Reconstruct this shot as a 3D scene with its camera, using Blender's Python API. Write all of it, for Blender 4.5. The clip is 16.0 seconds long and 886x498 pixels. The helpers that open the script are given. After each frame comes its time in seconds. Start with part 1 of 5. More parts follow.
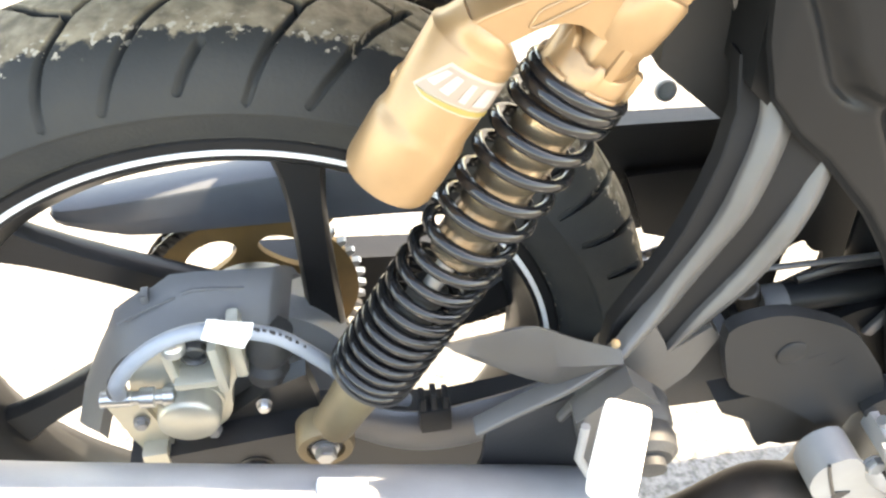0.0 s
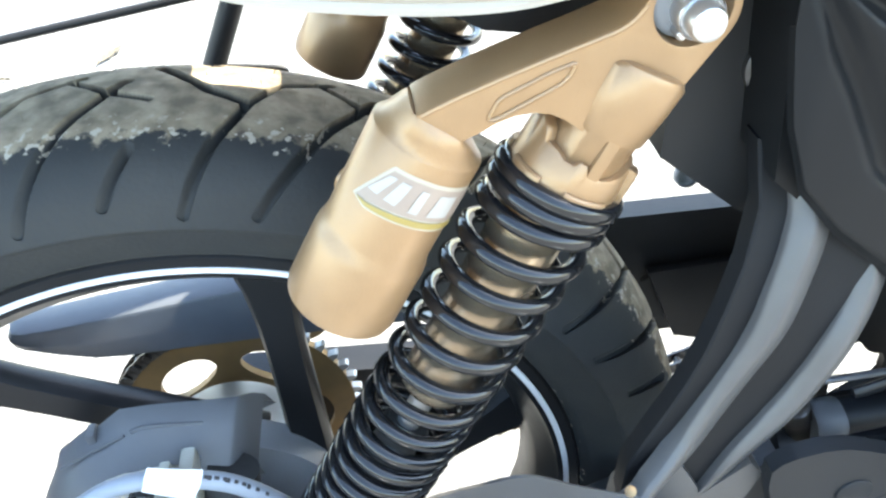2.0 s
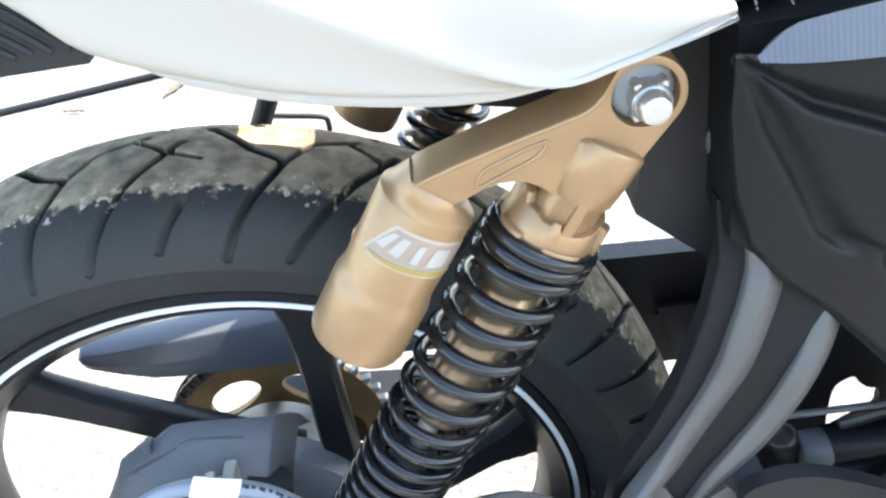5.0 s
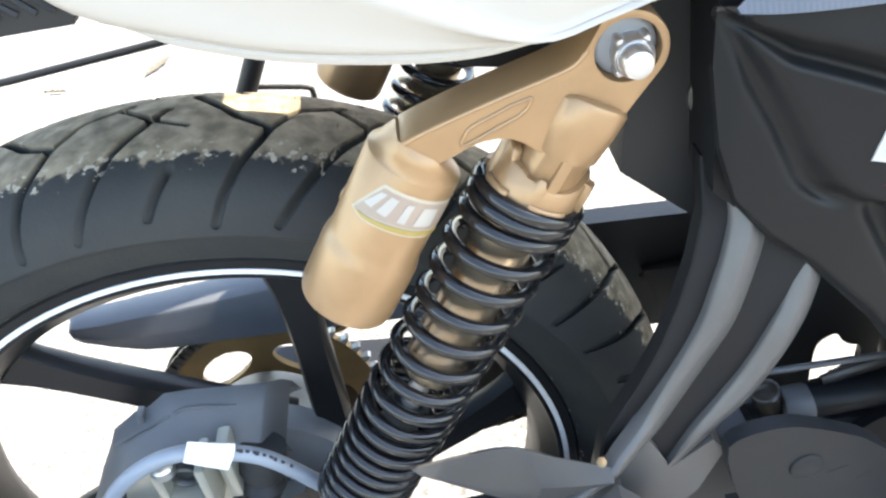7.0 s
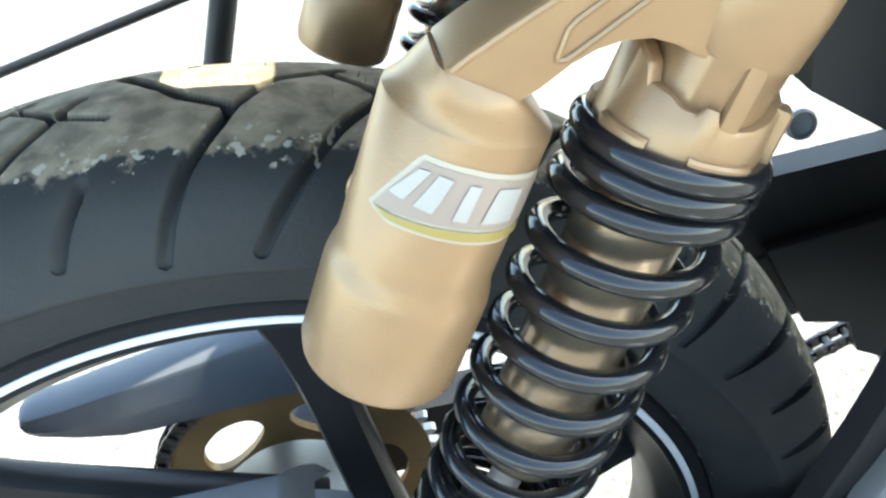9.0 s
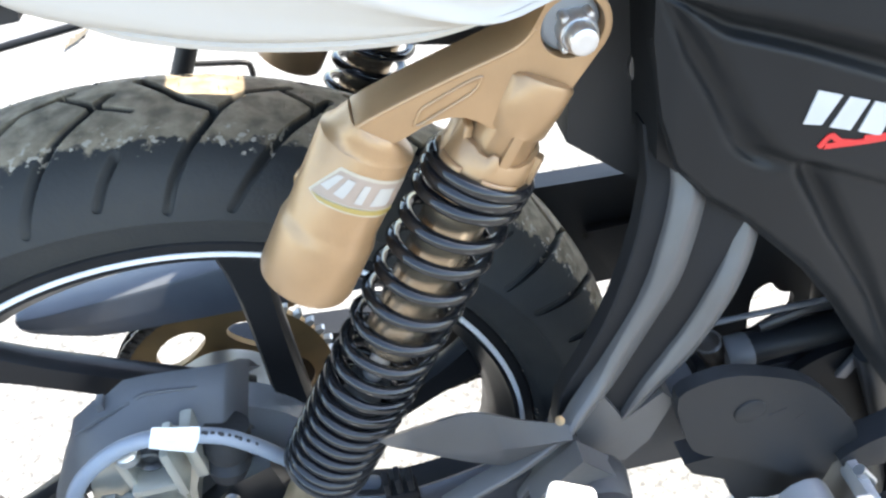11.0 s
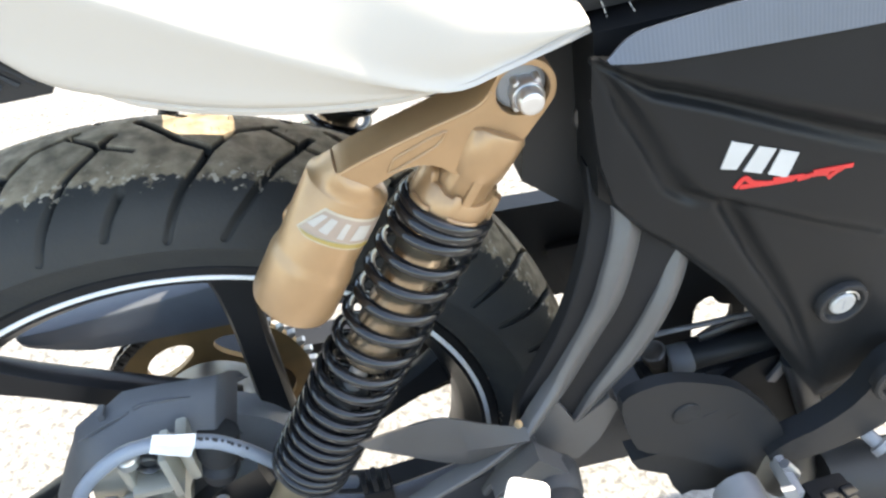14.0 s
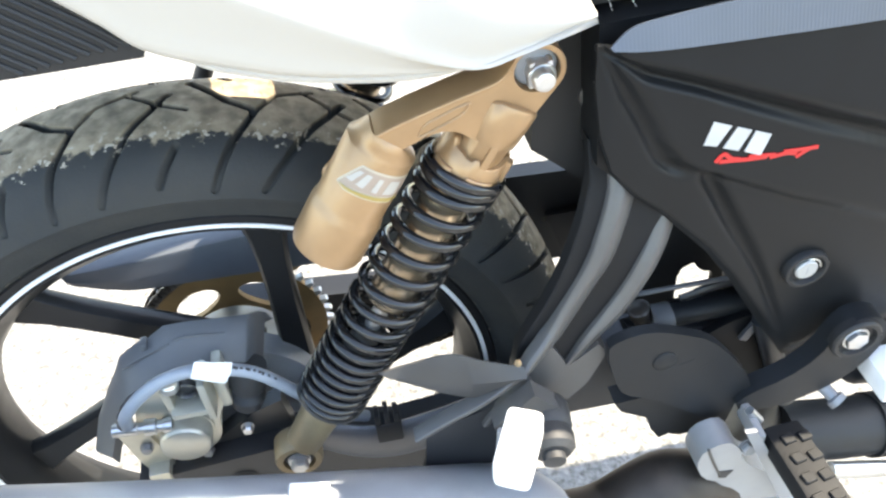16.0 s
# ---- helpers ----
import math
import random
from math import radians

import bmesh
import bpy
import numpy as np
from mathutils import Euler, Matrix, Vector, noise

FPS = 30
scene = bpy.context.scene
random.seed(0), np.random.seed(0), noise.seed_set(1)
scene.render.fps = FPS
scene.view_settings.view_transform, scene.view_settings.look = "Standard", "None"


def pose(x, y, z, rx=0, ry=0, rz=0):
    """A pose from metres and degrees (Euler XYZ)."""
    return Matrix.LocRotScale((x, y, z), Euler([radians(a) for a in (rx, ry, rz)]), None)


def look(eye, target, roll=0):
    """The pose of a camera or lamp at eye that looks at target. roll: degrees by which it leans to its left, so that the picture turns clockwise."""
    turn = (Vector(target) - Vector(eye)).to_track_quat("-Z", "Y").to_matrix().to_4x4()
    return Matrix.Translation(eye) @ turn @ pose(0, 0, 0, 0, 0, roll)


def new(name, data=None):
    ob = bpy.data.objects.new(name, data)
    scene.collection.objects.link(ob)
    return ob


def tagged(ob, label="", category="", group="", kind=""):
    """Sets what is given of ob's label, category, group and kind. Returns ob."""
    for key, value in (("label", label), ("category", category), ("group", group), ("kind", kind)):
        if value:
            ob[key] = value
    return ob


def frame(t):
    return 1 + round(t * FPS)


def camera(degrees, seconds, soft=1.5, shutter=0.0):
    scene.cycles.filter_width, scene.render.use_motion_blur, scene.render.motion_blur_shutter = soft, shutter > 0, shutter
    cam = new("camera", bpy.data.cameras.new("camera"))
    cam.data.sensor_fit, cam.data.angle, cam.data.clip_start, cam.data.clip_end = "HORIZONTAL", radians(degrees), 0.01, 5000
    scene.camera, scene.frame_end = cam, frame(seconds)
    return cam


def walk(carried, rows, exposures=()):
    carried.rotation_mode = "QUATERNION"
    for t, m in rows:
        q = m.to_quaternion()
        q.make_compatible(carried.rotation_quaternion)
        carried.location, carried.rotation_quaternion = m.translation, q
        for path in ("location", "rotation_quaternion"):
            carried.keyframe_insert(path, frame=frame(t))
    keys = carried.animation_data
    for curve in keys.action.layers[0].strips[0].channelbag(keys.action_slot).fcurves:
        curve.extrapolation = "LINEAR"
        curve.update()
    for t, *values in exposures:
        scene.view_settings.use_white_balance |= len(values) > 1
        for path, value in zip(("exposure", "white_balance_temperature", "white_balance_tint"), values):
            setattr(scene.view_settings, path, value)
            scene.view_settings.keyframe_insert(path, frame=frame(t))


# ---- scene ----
cam = camera(55.96, 16.0, soft=2.4)
ROWS = [  # seconds; x, y, z in metres; yaw, pitch, roll in degrees
    (0.0, 0.0987, -0.4314, 0.8118, -6.72, -44.05, -2.44),
    (0.5, 0.1187, -0.4101, 0.8076, -5.51, -41.93, -6.01),
    (1.0, 0.1285, -0.3989, 0.8088, -6.19, -40.82, -4.73),
    (1.5, 0.1333, -0.3805, 0.7902, -4.60, -38.99, -6.30),
    (2.0, 0.1414, -0.3721, 0.7785, -2.93, -38.35, -6.89),
    (2.5, 0.1493, -0.3750, 0.7812, -1.63, -38.05, -7.74),
    (3.0, 0.1527, -0.3660, 0.7717, 1.87, -36.29, -9.77),
    (3.5, 0.1629, -0.3631, 0.7781, 2.70, -36.20, -9.28),
    (3.7, 0.1652, -0.3684, 0.7859, 2.82, -36.20, -9.64),
    (5.8, 0.1666, -0.4206, 0.8195, 0.96, -36.64, -9.20),
    (6.0, 0.1705, -0.4211, 0.8148, 0.78, -37.12, -9.51),
    (6.5, 0.1735, -0.4210, 0.8130, 0.79, -37.96, -9.87),
    (7.0, 0.1645, -0.4179, 0.8122, 0.92, -37.98, -9.70),
    (7.5, 0.1496, -0.4242, 0.8271, 0.00, -36.89, -9.79),
    (8.0, 0.1509, -0.4123, 0.8127, 0.21, -38.81, -11.43),
    (8.5, 0.1376, -0.3494, 0.7447, 4.36, -37.25, -17.23),
    (9.0, 0.1454, -0.2919, 0.7215, 2.45, -37.27, -17.78),
    (9.5, 0.1501, -0.2880, 0.7289, 1.05, -38.70, -16.41),
    (10.0, 0.1594, -0.3366, 0.7680, 0.65, -39.74, -15.21),
    (10.2, 0.1608, -0.3659, 0.7867, 0.30, -41.35, -13.74),
    (12.3, 0.1464, -0.4376, 0.8623, -6.87, -40.98, -6.63),
    (12.5, 0.1450, -0.4399, 0.8723, -6.83, -41.04, -7.02),
    (13.0, 0.1401, -0.4526, 0.8710, -6.52, -40.67, -7.30),
    (13.5, 0.1522, -0.4565, 0.8848, -6.72, -40.81, -8.07),
    (14.0, 0.1582, -0.4525, 0.8709, -6.44, -41.59, -8.20),
    (14.5, 0.1649, -0.4554, 0.8724, -6.40, -41.61, -8.07),
    (15.0, 0.1636, -0.4693, 0.8921, -5.93, -40.67, -7.95),
    (15.5, 0.1466, -0.4848, 0.9150, -6.37, -40.60, -6.22),
    (16.0, 0.1358, -0.5053, 0.9088, -6.93, -43.49, -5.62),
]
walk(cam, [(t, pose(x, y, z, 90 + pitch, 0, yaw) @ pose(0, 0, 0, 0, 0, roll)) for t, x, y, z, yaw, pitch, roll in ROWS], [(0.0, 3.42, 9400, 11), (1.0, 3.42, 7500, 8), (2.5, 3.04, 7000, 4), (3.5, 2.92, 7000, 6), (6.0, 2.82, 7300, 9), (7.0, 2.92, 7500, 9), (8.5, 2.84, 7200, 5), (9.0, 2.92, 7000, 0), (10.0, 2.93, 6700, 8), (12.5, 2.52, 7600, 9), (13.0, 2.72, 7600, 9), (13.5, 2.49, 7700, 9), (14.5, 2.80, 7700, 9), (15.0, 2.53, 7700, 9), (15.5, 2.33, 7700, 9), (16.0, 2.87, 7600, 8)])

# ---- sky and sun ----
SUN_ELEVATION, SUN_AZIMUTH = 56.0, 13.0  # azimuth: degrees from +x towards +y
world = bpy.data.worlds.new("sky")
scene.world = world
world.use_nodes = True
sky = world.node_tree.nodes.new("ShaderNodeTexSky")
sky.sky_type, sky.sun_disc = "NISHITA", False
sky.sun_elevation, sky.sun_rotation = radians(SUN_ELEVATION), radians(90 - SUN_AZIMUTH)
world.node_tree.links.new(sky.outputs[0], world.node_tree.nodes["Background"].inputs[0])
world.node_tree.nodes["Background"].inputs[1].default_value = 0.15
sun = new("sun", bpy.data.lights.new("sun", "SUN"))
sun.data.energy, sun.data.angle, sun.data.color = 2.7, radians(0.53), (1.0, 0.95, 0.87)
ce, se = math.cos(radians(SUN_ELEVATION)), math.sin(radians(SUN_ELEVATION))
ca, sa = math.cos(radians(SUN_AZIMUTH)), math.sin(radians(SUN_AZIMUTH))
sun.matrix_world = look((5 * ce * ca, 5 * ce * sa, 5 * se), (0, 0, 0))


# ---- materials ----
def surface(name, color, rough=0.5, metal=0.0, second=None, scale=40.0, mix=0.5, bump=0.1, bump_scale=400.0, coat=0.0, spread=0.15, spec=0.5, vary=0.1):
    """A painted, cast or moulded surface: two tones broken up by noise at two scales, with fine relief and uneven gloss."""
    mat = bpy.data.materials.new(name)
    mat.use_nodes = True
    nt = mat.node_tree
    n, l = nt.nodes, nt.links
    bsdf = n["Principled BSDF"]
    coord = n.new("ShaderNodeTexCoord")
    big, fine = n.new("ShaderNodeTexNoise"), n.new("ShaderNodeTexNoise")
    for node, sc, det in ((big, scale, 5), (fine, bump_scale, 4)):
        node.inputs["Scale"].default_value, node.inputs["Detail"].default_value = sc, det
        l.new(coord.outputs["Object"], node.inputs["Vector"])
    ramp = n.new("ShaderNodeValToRGB")
    second = second or tuple(c * (1 - spread) for c in color)
    ramp.color_ramp.elements[0].position, ramp.color_ramp.elements[1].position = mix - 0.2, mix + 0.2
    ramp.color_ramp.elements[0].color, ramp.color_ramp.elements[1].color = (*second, 1), (*color, 1)
    l.new(big.outputs[0], ramp.inputs[0])
    l.new(ramp.outputs[0], bsdf.inputs["Base Color"])
    ro = n.new("ShaderNodeMapRange")
    ro.inputs["To Min"].default_value, ro.inputs["To Max"].default_value = max(0.03, rough - vary), min(1, rough + vary)
    l.new(big.outputs[0], ro.inputs[0])
    l.new(ro.outputs[0], bsdf.inputs["Roughness"])
    bsdf.inputs["Metallic"].default_value = metal
    bsdf.inputs["Coat Weight"].default_value = coat
    bsdf.inputs["Specular IOR Level"].default_value = spec
    if bump:
        bp = n.new("ShaderNodeBump")
        bp.inputs["Strength"].default_value, bp.inputs["Distance"].default_value = bump, 0.001
        l.new(fine.outputs[0], bp.inputs["Height"])
        l.new(bp.outputs[0], bsdf.inputs["Normal"])
    return mat


GOLD = surface("bronze_paint", (0.345, 0.211, 0.108), 0.34, 0.35, spread=0.14, scale=60, bump=0.12, bump_scale=900, coat=0.12, vary=0.06)
SPRING = surface("black_enamel", (0.0120, 0.0122, 0.0130), 0.11, 0.0, bump=0.02, coat=0.0, spec=0.5, vary=0.05)
TUBE = surface("bronze_chrome", (0.37, 0.29, 0.20), 0.24, 0.8)
RUBBER = surface("black_rubber", (0.022, 0.0225, 0.024), 0.6, 0.0, (0.032, 0.032, 0.032), 25, bump=0.25)
ALLOY_BLACK = surface("black_alloy_paint", (0.0140, 0.0144, 0.0155), 0.36, 0.0, spec=0.22)
WHITE = surface("white_tape", (0.82, 0.83, 0.84), 0.4)
SPROCKET = surface("gold_sprocket", (0.25, 0.150, 0.058), 0.48, 0.4, (0.17, 0.11, 0.048), 30)
WORN_TEETH = surface("worn_bright_steel", (0.46, 0.44, 0.40), 0.4, 0.6)
PLASTIC = surface("black_plastic", (0.0190, 0.0192, 0.0200), 0.50, bump=0.12, bump_scale=2500, spec=0.30)
GREY_PLASTIC = surface("grey_plastic", (0.118, 0.121, 0.125), 0.5, bump=0.1, bump_scale=2500)
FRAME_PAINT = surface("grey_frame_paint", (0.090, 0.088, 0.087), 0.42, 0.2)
PANEL = surface("satin_black_panel", (0.0092, 0.0101, 0.0112), 0.40, bump=0.05, bump_scale=2500, spec=0.17)
CREAM = surface("pearl_white_paint", (0.40, 0.368, 0.325), 0.42, coat=0.12, bump=0.0, spread=0.001, vary=0.0)
SILVER = surface("machined_aluminium", (0.62, 0.62, 0.60), 0.32, 0.85)
CALIPER = surface("anodised_caliper", (0.50, 0.485, 0.41), 0.34, 0.5)
CHROME = surface("zinc_plated_steel", (0.62, 0.63, 0.64), 0.33, 0.9)
STEEL = surface("dark_steel", (0.09, 0.09, 0.09), 0.4, 0.7)
MUFFLER = surface("grey_muffler_paint", (0.27, 0.287, 0.312), 0.42, 0.2)
DULL_WHITE = surface("dull_white_ink", (0.46, 0.46, 0.45), 0.45)
RED = surface("red_ink", (0.55, 0.02, 0.02), 0.4)
FADED_RED = surface("faded_red_ink", (0.55, 0.20, 0.20), 0.4)
YELLOW = surface("yellow_ink", (0.36, 0.26, 0.075), 0.4)
GROUND = surface("sandy_concrete", (0.240, 0.234, 0.223), 0.9, 0.0, (0.190, 0.184, 0.173), 9, bump=0.6, bump_scale=120)


def gravel_grain(mat):
    """Sets small stones, dark grit and long pale patches into the ground's colour and relief."""
    nt = mat.node_tree
    n, l = nt.nodes, nt.links
    bsdf = n["Principled BSDF"]
    tone = bsdf.inputs["Base Color"].links[0].from_socket
    coord = n["Texture Coordinate"]
    cells, grit = n.new("ShaderNodeTexVoronoi"), n.new("ShaderNodeTexNoise")
    cells.inputs["Scale"].default_value = 150.0
    grit.inputs["Scale"].default_value, grit.inputs["Detail"].default_value = 95.0, 8.0
    for node in (cells, grit):
        l.new(coord.outputs["Object"], node.inputs["Vector"])
    ramp = n.new("ShaderNodeValToRGB")
    ramp.color_ramp.elements[0].position, ramp.color_ramp.elements[1].position = 0.36, 0.54
    ramp.color_ramp.elements[0].color, ramp.color_ramp.elements[1].color = (0.52, 0.51, 0.49, 1), (1, 1, 1, 1)
    l.new(grit.outputs[0], ramp.inputs[0])
    stone = n.new("ShaderNodeMapRange")
    stone.inputs["To Min"].default_value, stone.inputs["To Max"].default_value = 0.84, 1.12
    l.new(cells.outputs["Color"], stone.inputs[0])
    for factor in (ramp.outputs[0], stone.outputs[0]):
        mix = n.new("ShaderNodeMix")
        mix.data_type, mix.blend_type = "RGBA", "MULTIPLY"
        mix.inputs[0].default_value = 1.0
        l.new(tone, mix.inputs[6])
        l.new(factor, mix.inputs[7])
        tone = mix.outputs[2]
    l.new(tone, bsdf.inputs["Base Color"])
    l.new(cells.outputs["Distance"], n["Bump"].inputs["Height"])
    n["Bump"].inputs["Distance"].default_value = 0.003


gravel_grain(GROUND)
OLD_GOLD = surface("worn_bronze_paint", (0.30, 0.225, 0.13), 0.48, 0.3, spread=0.3)
DARK_PLASTIC = surface("dark_grey_plastic", (0.0140, 0.0155, 0.0175), 0.46, bump=0.12, bump_scale=2500, spec=0.22)
HUB = surface("dull_cast_aluminium", (0.32, 0.33, 0.34), 0.5, 0.4)
BLADE = surface("smoked_grey_plastic", (0.048, 0.0482, 0.049), 0.42, bump=0.08, bump_scale=1500, spec=0.3)
GUARD = surface("slate_plastic", (0.092, 0.101, 0.116), 0.36, bump=0.15, bump_scale=1200)
BAR = surface("grey_bracket_paint", (0.15, 0.15, 0.155), 0.4, 0.2)
CHAIN = surface("oily_chain_steel", (0.16, 0.15, 0.14), 0.35, 0.9, (0.04, 0.035, 0.03), 200)
HOSE = surface("grey_hose_rubber", (0.24, 0.27, 0.31), 0.45)
ZINC = surface("dull_zinc", (0.25, 0.253, 0.26), 0.58, 0.12)
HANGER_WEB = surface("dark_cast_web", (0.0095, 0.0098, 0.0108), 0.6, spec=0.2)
# brown stands for sun bounced onto the hanger's side wall
BOUNCE_BROWN = surface("bounced_sun_brown", (0.15, 0.125, 0.10), 0.5, 0.1)
SWING = surface("satin_swing_arm_paint", (0.028, 0.0285, 0.031), 0.38, 0.1)
SEAT = surface("black_vinyl", (0.034, 0.0345, 0.036), 0.48, bump=0.15, bump_scale=1100)
# near-white base colour stands in for sun glare on the pad
GLARE_ALLOY = surface("sun_glare_alloy", (0.90, 0.90, 0.89), 0.45, 0.0)
PIPE = surface("burnt_pipe", (0.06, 0.05, 0.042), 0.5, 0.5, (0.03, 0.025, 0.02), 30)
CAP = surface("satin_steel_cap", (0.40, 0.40, 0.39), 0.45, 0.3)
BRASS = surface("tarnished_brass", (0.30, 0.20, 0.10), 0.35, 0.8)
CREAM_INK = surface("cream_ink", (0.46, 0.395, 0.30), 0.4)
GREY_INK = surface("grey_ink", (0.34, 0.26, 0.205), 0.4)
PALE_INK = surface("pale_ink", (0.43, 0.40, 0.36), 0.4)
LEAF = surface("dry_leaf_brown", (0.10, 0.085, 0.06), 0.8)
# blue base colour holds the sky's sheen on the black band
SKY_SHEEN = surface("sky_sheen_blue", (0.040, 0.052, 0.074), 0.42, 0.0, spec=0.6)
_n, _l = SKY_SHEEN.node_tree.nodes, SKY_SHEEN.node_tree.links
weave = _n.new("ShaderNodeTexWave")
weave.bands_direction, weave.inputs["Scale"].default_value, weave.inputs["Distortion"].default_value = "X", 150.0, 0.6
_l.new(_n["Texture Coordinate"].outputs["Object"], weave.inputs["Vector"])
_l.new(weave.outputs["Fac"], _n["Bump"].inputs["Height"])
_n["Bump"].inputs["Strength"].default_value = 0.07
TREAD = surface("black_tread_rubber", (0.0110, 0.0112, 0.0118), 0.62, bump=0.2, spec=0.25)
TYRE = surface("tyre_rubber_dusty", (0.0265, 0.0290, 0.0305), 0.72, 0.0, (0.034, 0.035, 0.034), 30, bump=0.25, spec=0.3)


def dust_crown(mat, dust, edge):
    """Lays dry road dust over the crown of the tyre, with a ragged edge and speckles; its colour fades out at the sides
    and with groove depth.
    """
    nt = mat.node_tree
    n, l = nt.nodes, nt.links
    bsdf = n["Principled BSDF"]
    clean = bsdf.inputs["Base Color"].links[0].from_socket
    coord = n.new("ShaderNodeTexCoord")
    xyz = n.new("ShaderNodeSeparateXYZ")
    l.new(coord.outputs["Object"], xyz.inputs[0])
    side = n.new("ShaderNodeMath")
    side.operation = "ABSOLUTE"
    l.new(xyz.outputs["Y"], side.inputs[0])
    ragged, tone = n.new("ShaderNodeTexNoise"), n.new("ShaderNodeTexNoise")
    for node, sc, det in ((ragged, 130.0, 6.0), (tone, 85.0, 8.0)):
        node.inputs["Scale"].default_value, node.inputs["Detail"].default_value = sc, det
        l.new(coord.outputs["Object"], node.inputs["Vector"])
    wob = n.new("ShaderNodeMath")
    wob.operation, wob.inputs[1].default_value = "MULTIPLY_ADD", 0.022
    l.new(ragged.outputs[0], wob.inputs[0])
    l.new(side.outputs[0], wob.inputs[2])
    mask = n.new("ShaderNodeMapRange")
    mask.inputs["From Min"].default_value, mask.inputs["From Max"].default_value = edge + 0.013, edge + 0.010
    l.new(wob.outputs[0], mask.inputs[0])
    # groove depth takes the dust colour out, so the bottoms come out darker
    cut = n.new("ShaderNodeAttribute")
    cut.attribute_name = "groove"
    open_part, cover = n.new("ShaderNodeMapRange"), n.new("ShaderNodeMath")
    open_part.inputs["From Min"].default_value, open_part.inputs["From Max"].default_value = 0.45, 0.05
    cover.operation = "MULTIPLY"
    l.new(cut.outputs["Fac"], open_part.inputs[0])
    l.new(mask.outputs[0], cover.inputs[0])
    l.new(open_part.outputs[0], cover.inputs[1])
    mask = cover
    ramp = n.new("ShaderNodeValToRGB")
    ramp.color_ramp.elements[0].position, ramp.color_ramp.elements[1].position = 0.35, 0.68
    ramp.color_ramp.elements[0].color = (dust[0] * 0.46, dust[1] * 0.45, dust[2] * 0.44, 1)
    ramp.color_ramp.elements[1].color = (*dust, 1)
    l.new(tone.outputs[0], ramp.inputs[0])
    mix = n.new("ShaderNodeMix")
    mix.data_type = "RGBA"
    l.new(mask.outputs[0], mix.inputs[0])
    l.new(clean, mix.inputs[6])
    l.new(ramp.outputs[0], mix.inputs[7])
    band = n.new("ShaderNodeMapRange")
    band.inputs["From Min"].default_value, band.inputs["From Max"].default_value = edge - 0.001, edge + 0.006
    crumbs = n.new("ShaderNodeTexNoise")
    crumbs.inputs["Scale"].default_value, crumbs.inputs["Detail"].default_value = 210.0, 3.0
    l.new(coord.outputs["Object"], crumbs.inputs["Vector"])
    pick = n.new("ShaderNodeMapRange")
    pick.inputs["From Min"].default_value, pick.inputs["From Max"].default_value = 0.585, 0.63
    l.new(crumbs.outputs[0], pick.inputs[0])
    l.new(wob.outputs[0], band.inputs[0])
    both, limit = n.new("ShaderNodeMath"), n.new("ShaderNodeMath")
    both.operation = limit.operation = "MULTIPLY"
    stop = n.new("ShaderNodeMapRange")
    stop.inputs["From Min"].default_value, stop.inputs["From Max"].default_value = edge + 0.0165, edge + 0.014
    l.new(wob.outputs[0], stop.inputs[0])
    l.new(band.outputs[0], both.inputs[0])
    l.new(pick.outputs[0], both.inputs[1])
    l.new(both.outputs[0], limit.inputs[0])
    l.new(stop.outputs[0], limit.inputs[1])
    specked = n.new("ShaderNodeMix")
    specked.data_type = "RGBA"
    specked.inputs[7].default_value = (0.42, 0.37, 0.30, 1)
    l.new(limit.outputs[0], specked.inputs[0])
    l.new(mix.outputs[2], specked.inputs[6])
    l.new(specked.outputs[2], bsdf.inputs["Base Color"])
    dull = n.new("ShaderNodeMix")
    dull.data_type = "FLOAT"
    l.new(mask.outputs[0], dull.inputs[0])
    l.new(bsdf.inputs["Roughness"].links[0].from_socket, dull.inputs[2])
    dull.inputs[3].default_value = 0.95
    l.new(dull.outputs[0], bsdf.inputs["Roughness"])


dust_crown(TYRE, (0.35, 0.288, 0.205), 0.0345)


# ---- builders ----
def part(name, bm, material, parent=None, label="", smooth=True):
    """Links a bmesh as one mesh object under a thing or a part."""
    bmesh.ops.recalc_face_normals(bm, faces=bm.faces)
    me = bpy.data.meshes.new(name)
    bm.to_mesh(me)
    bm.free()
    for m in material if isinstance(material, (list, tuple)) else (material,):
        me.materials.append(m)
    if smooth:
        me.polygons.foreach_set("use_smooth", [True] * len(me.polygons))
        me.set_sharp_from_angle(angle=radians(38))
    ob = new(name, me)
    if parent is not None:
        ob.parent = parent
    if label:
        tagged(ob, label)
    return ob


def plate(outline, y0, y1, bevel=0.0, segments=2):
    """A plate with its outline in x and z, between two planes of y, with rounded edges."""
    bm = bmesh.new()
    front = [bm.verts.new((x, y0, z)) for x, z in outline]
    back = [bm.verts.new((x, y1, z)) for x, z in outline]
    bm.faces.new(front)
    bm.faces.new(list(reversed(back)))
    for i in range(len(outline)):
        j = (i + 1) % len(outline)
        bm.faces.new((front[i], back[i], back[j], front[j]))
    if bevel:
        edges = [e for e in bm.edges if len(e.link_faces) == 2 and e.calc_face_angle(0) > 0.35]
        bmesh.ops.bevel(bm, geom=edges, offset=bevel, segments=segments, profile=0.6, affect="EDGES", clamp_overlap=True)
    return bm


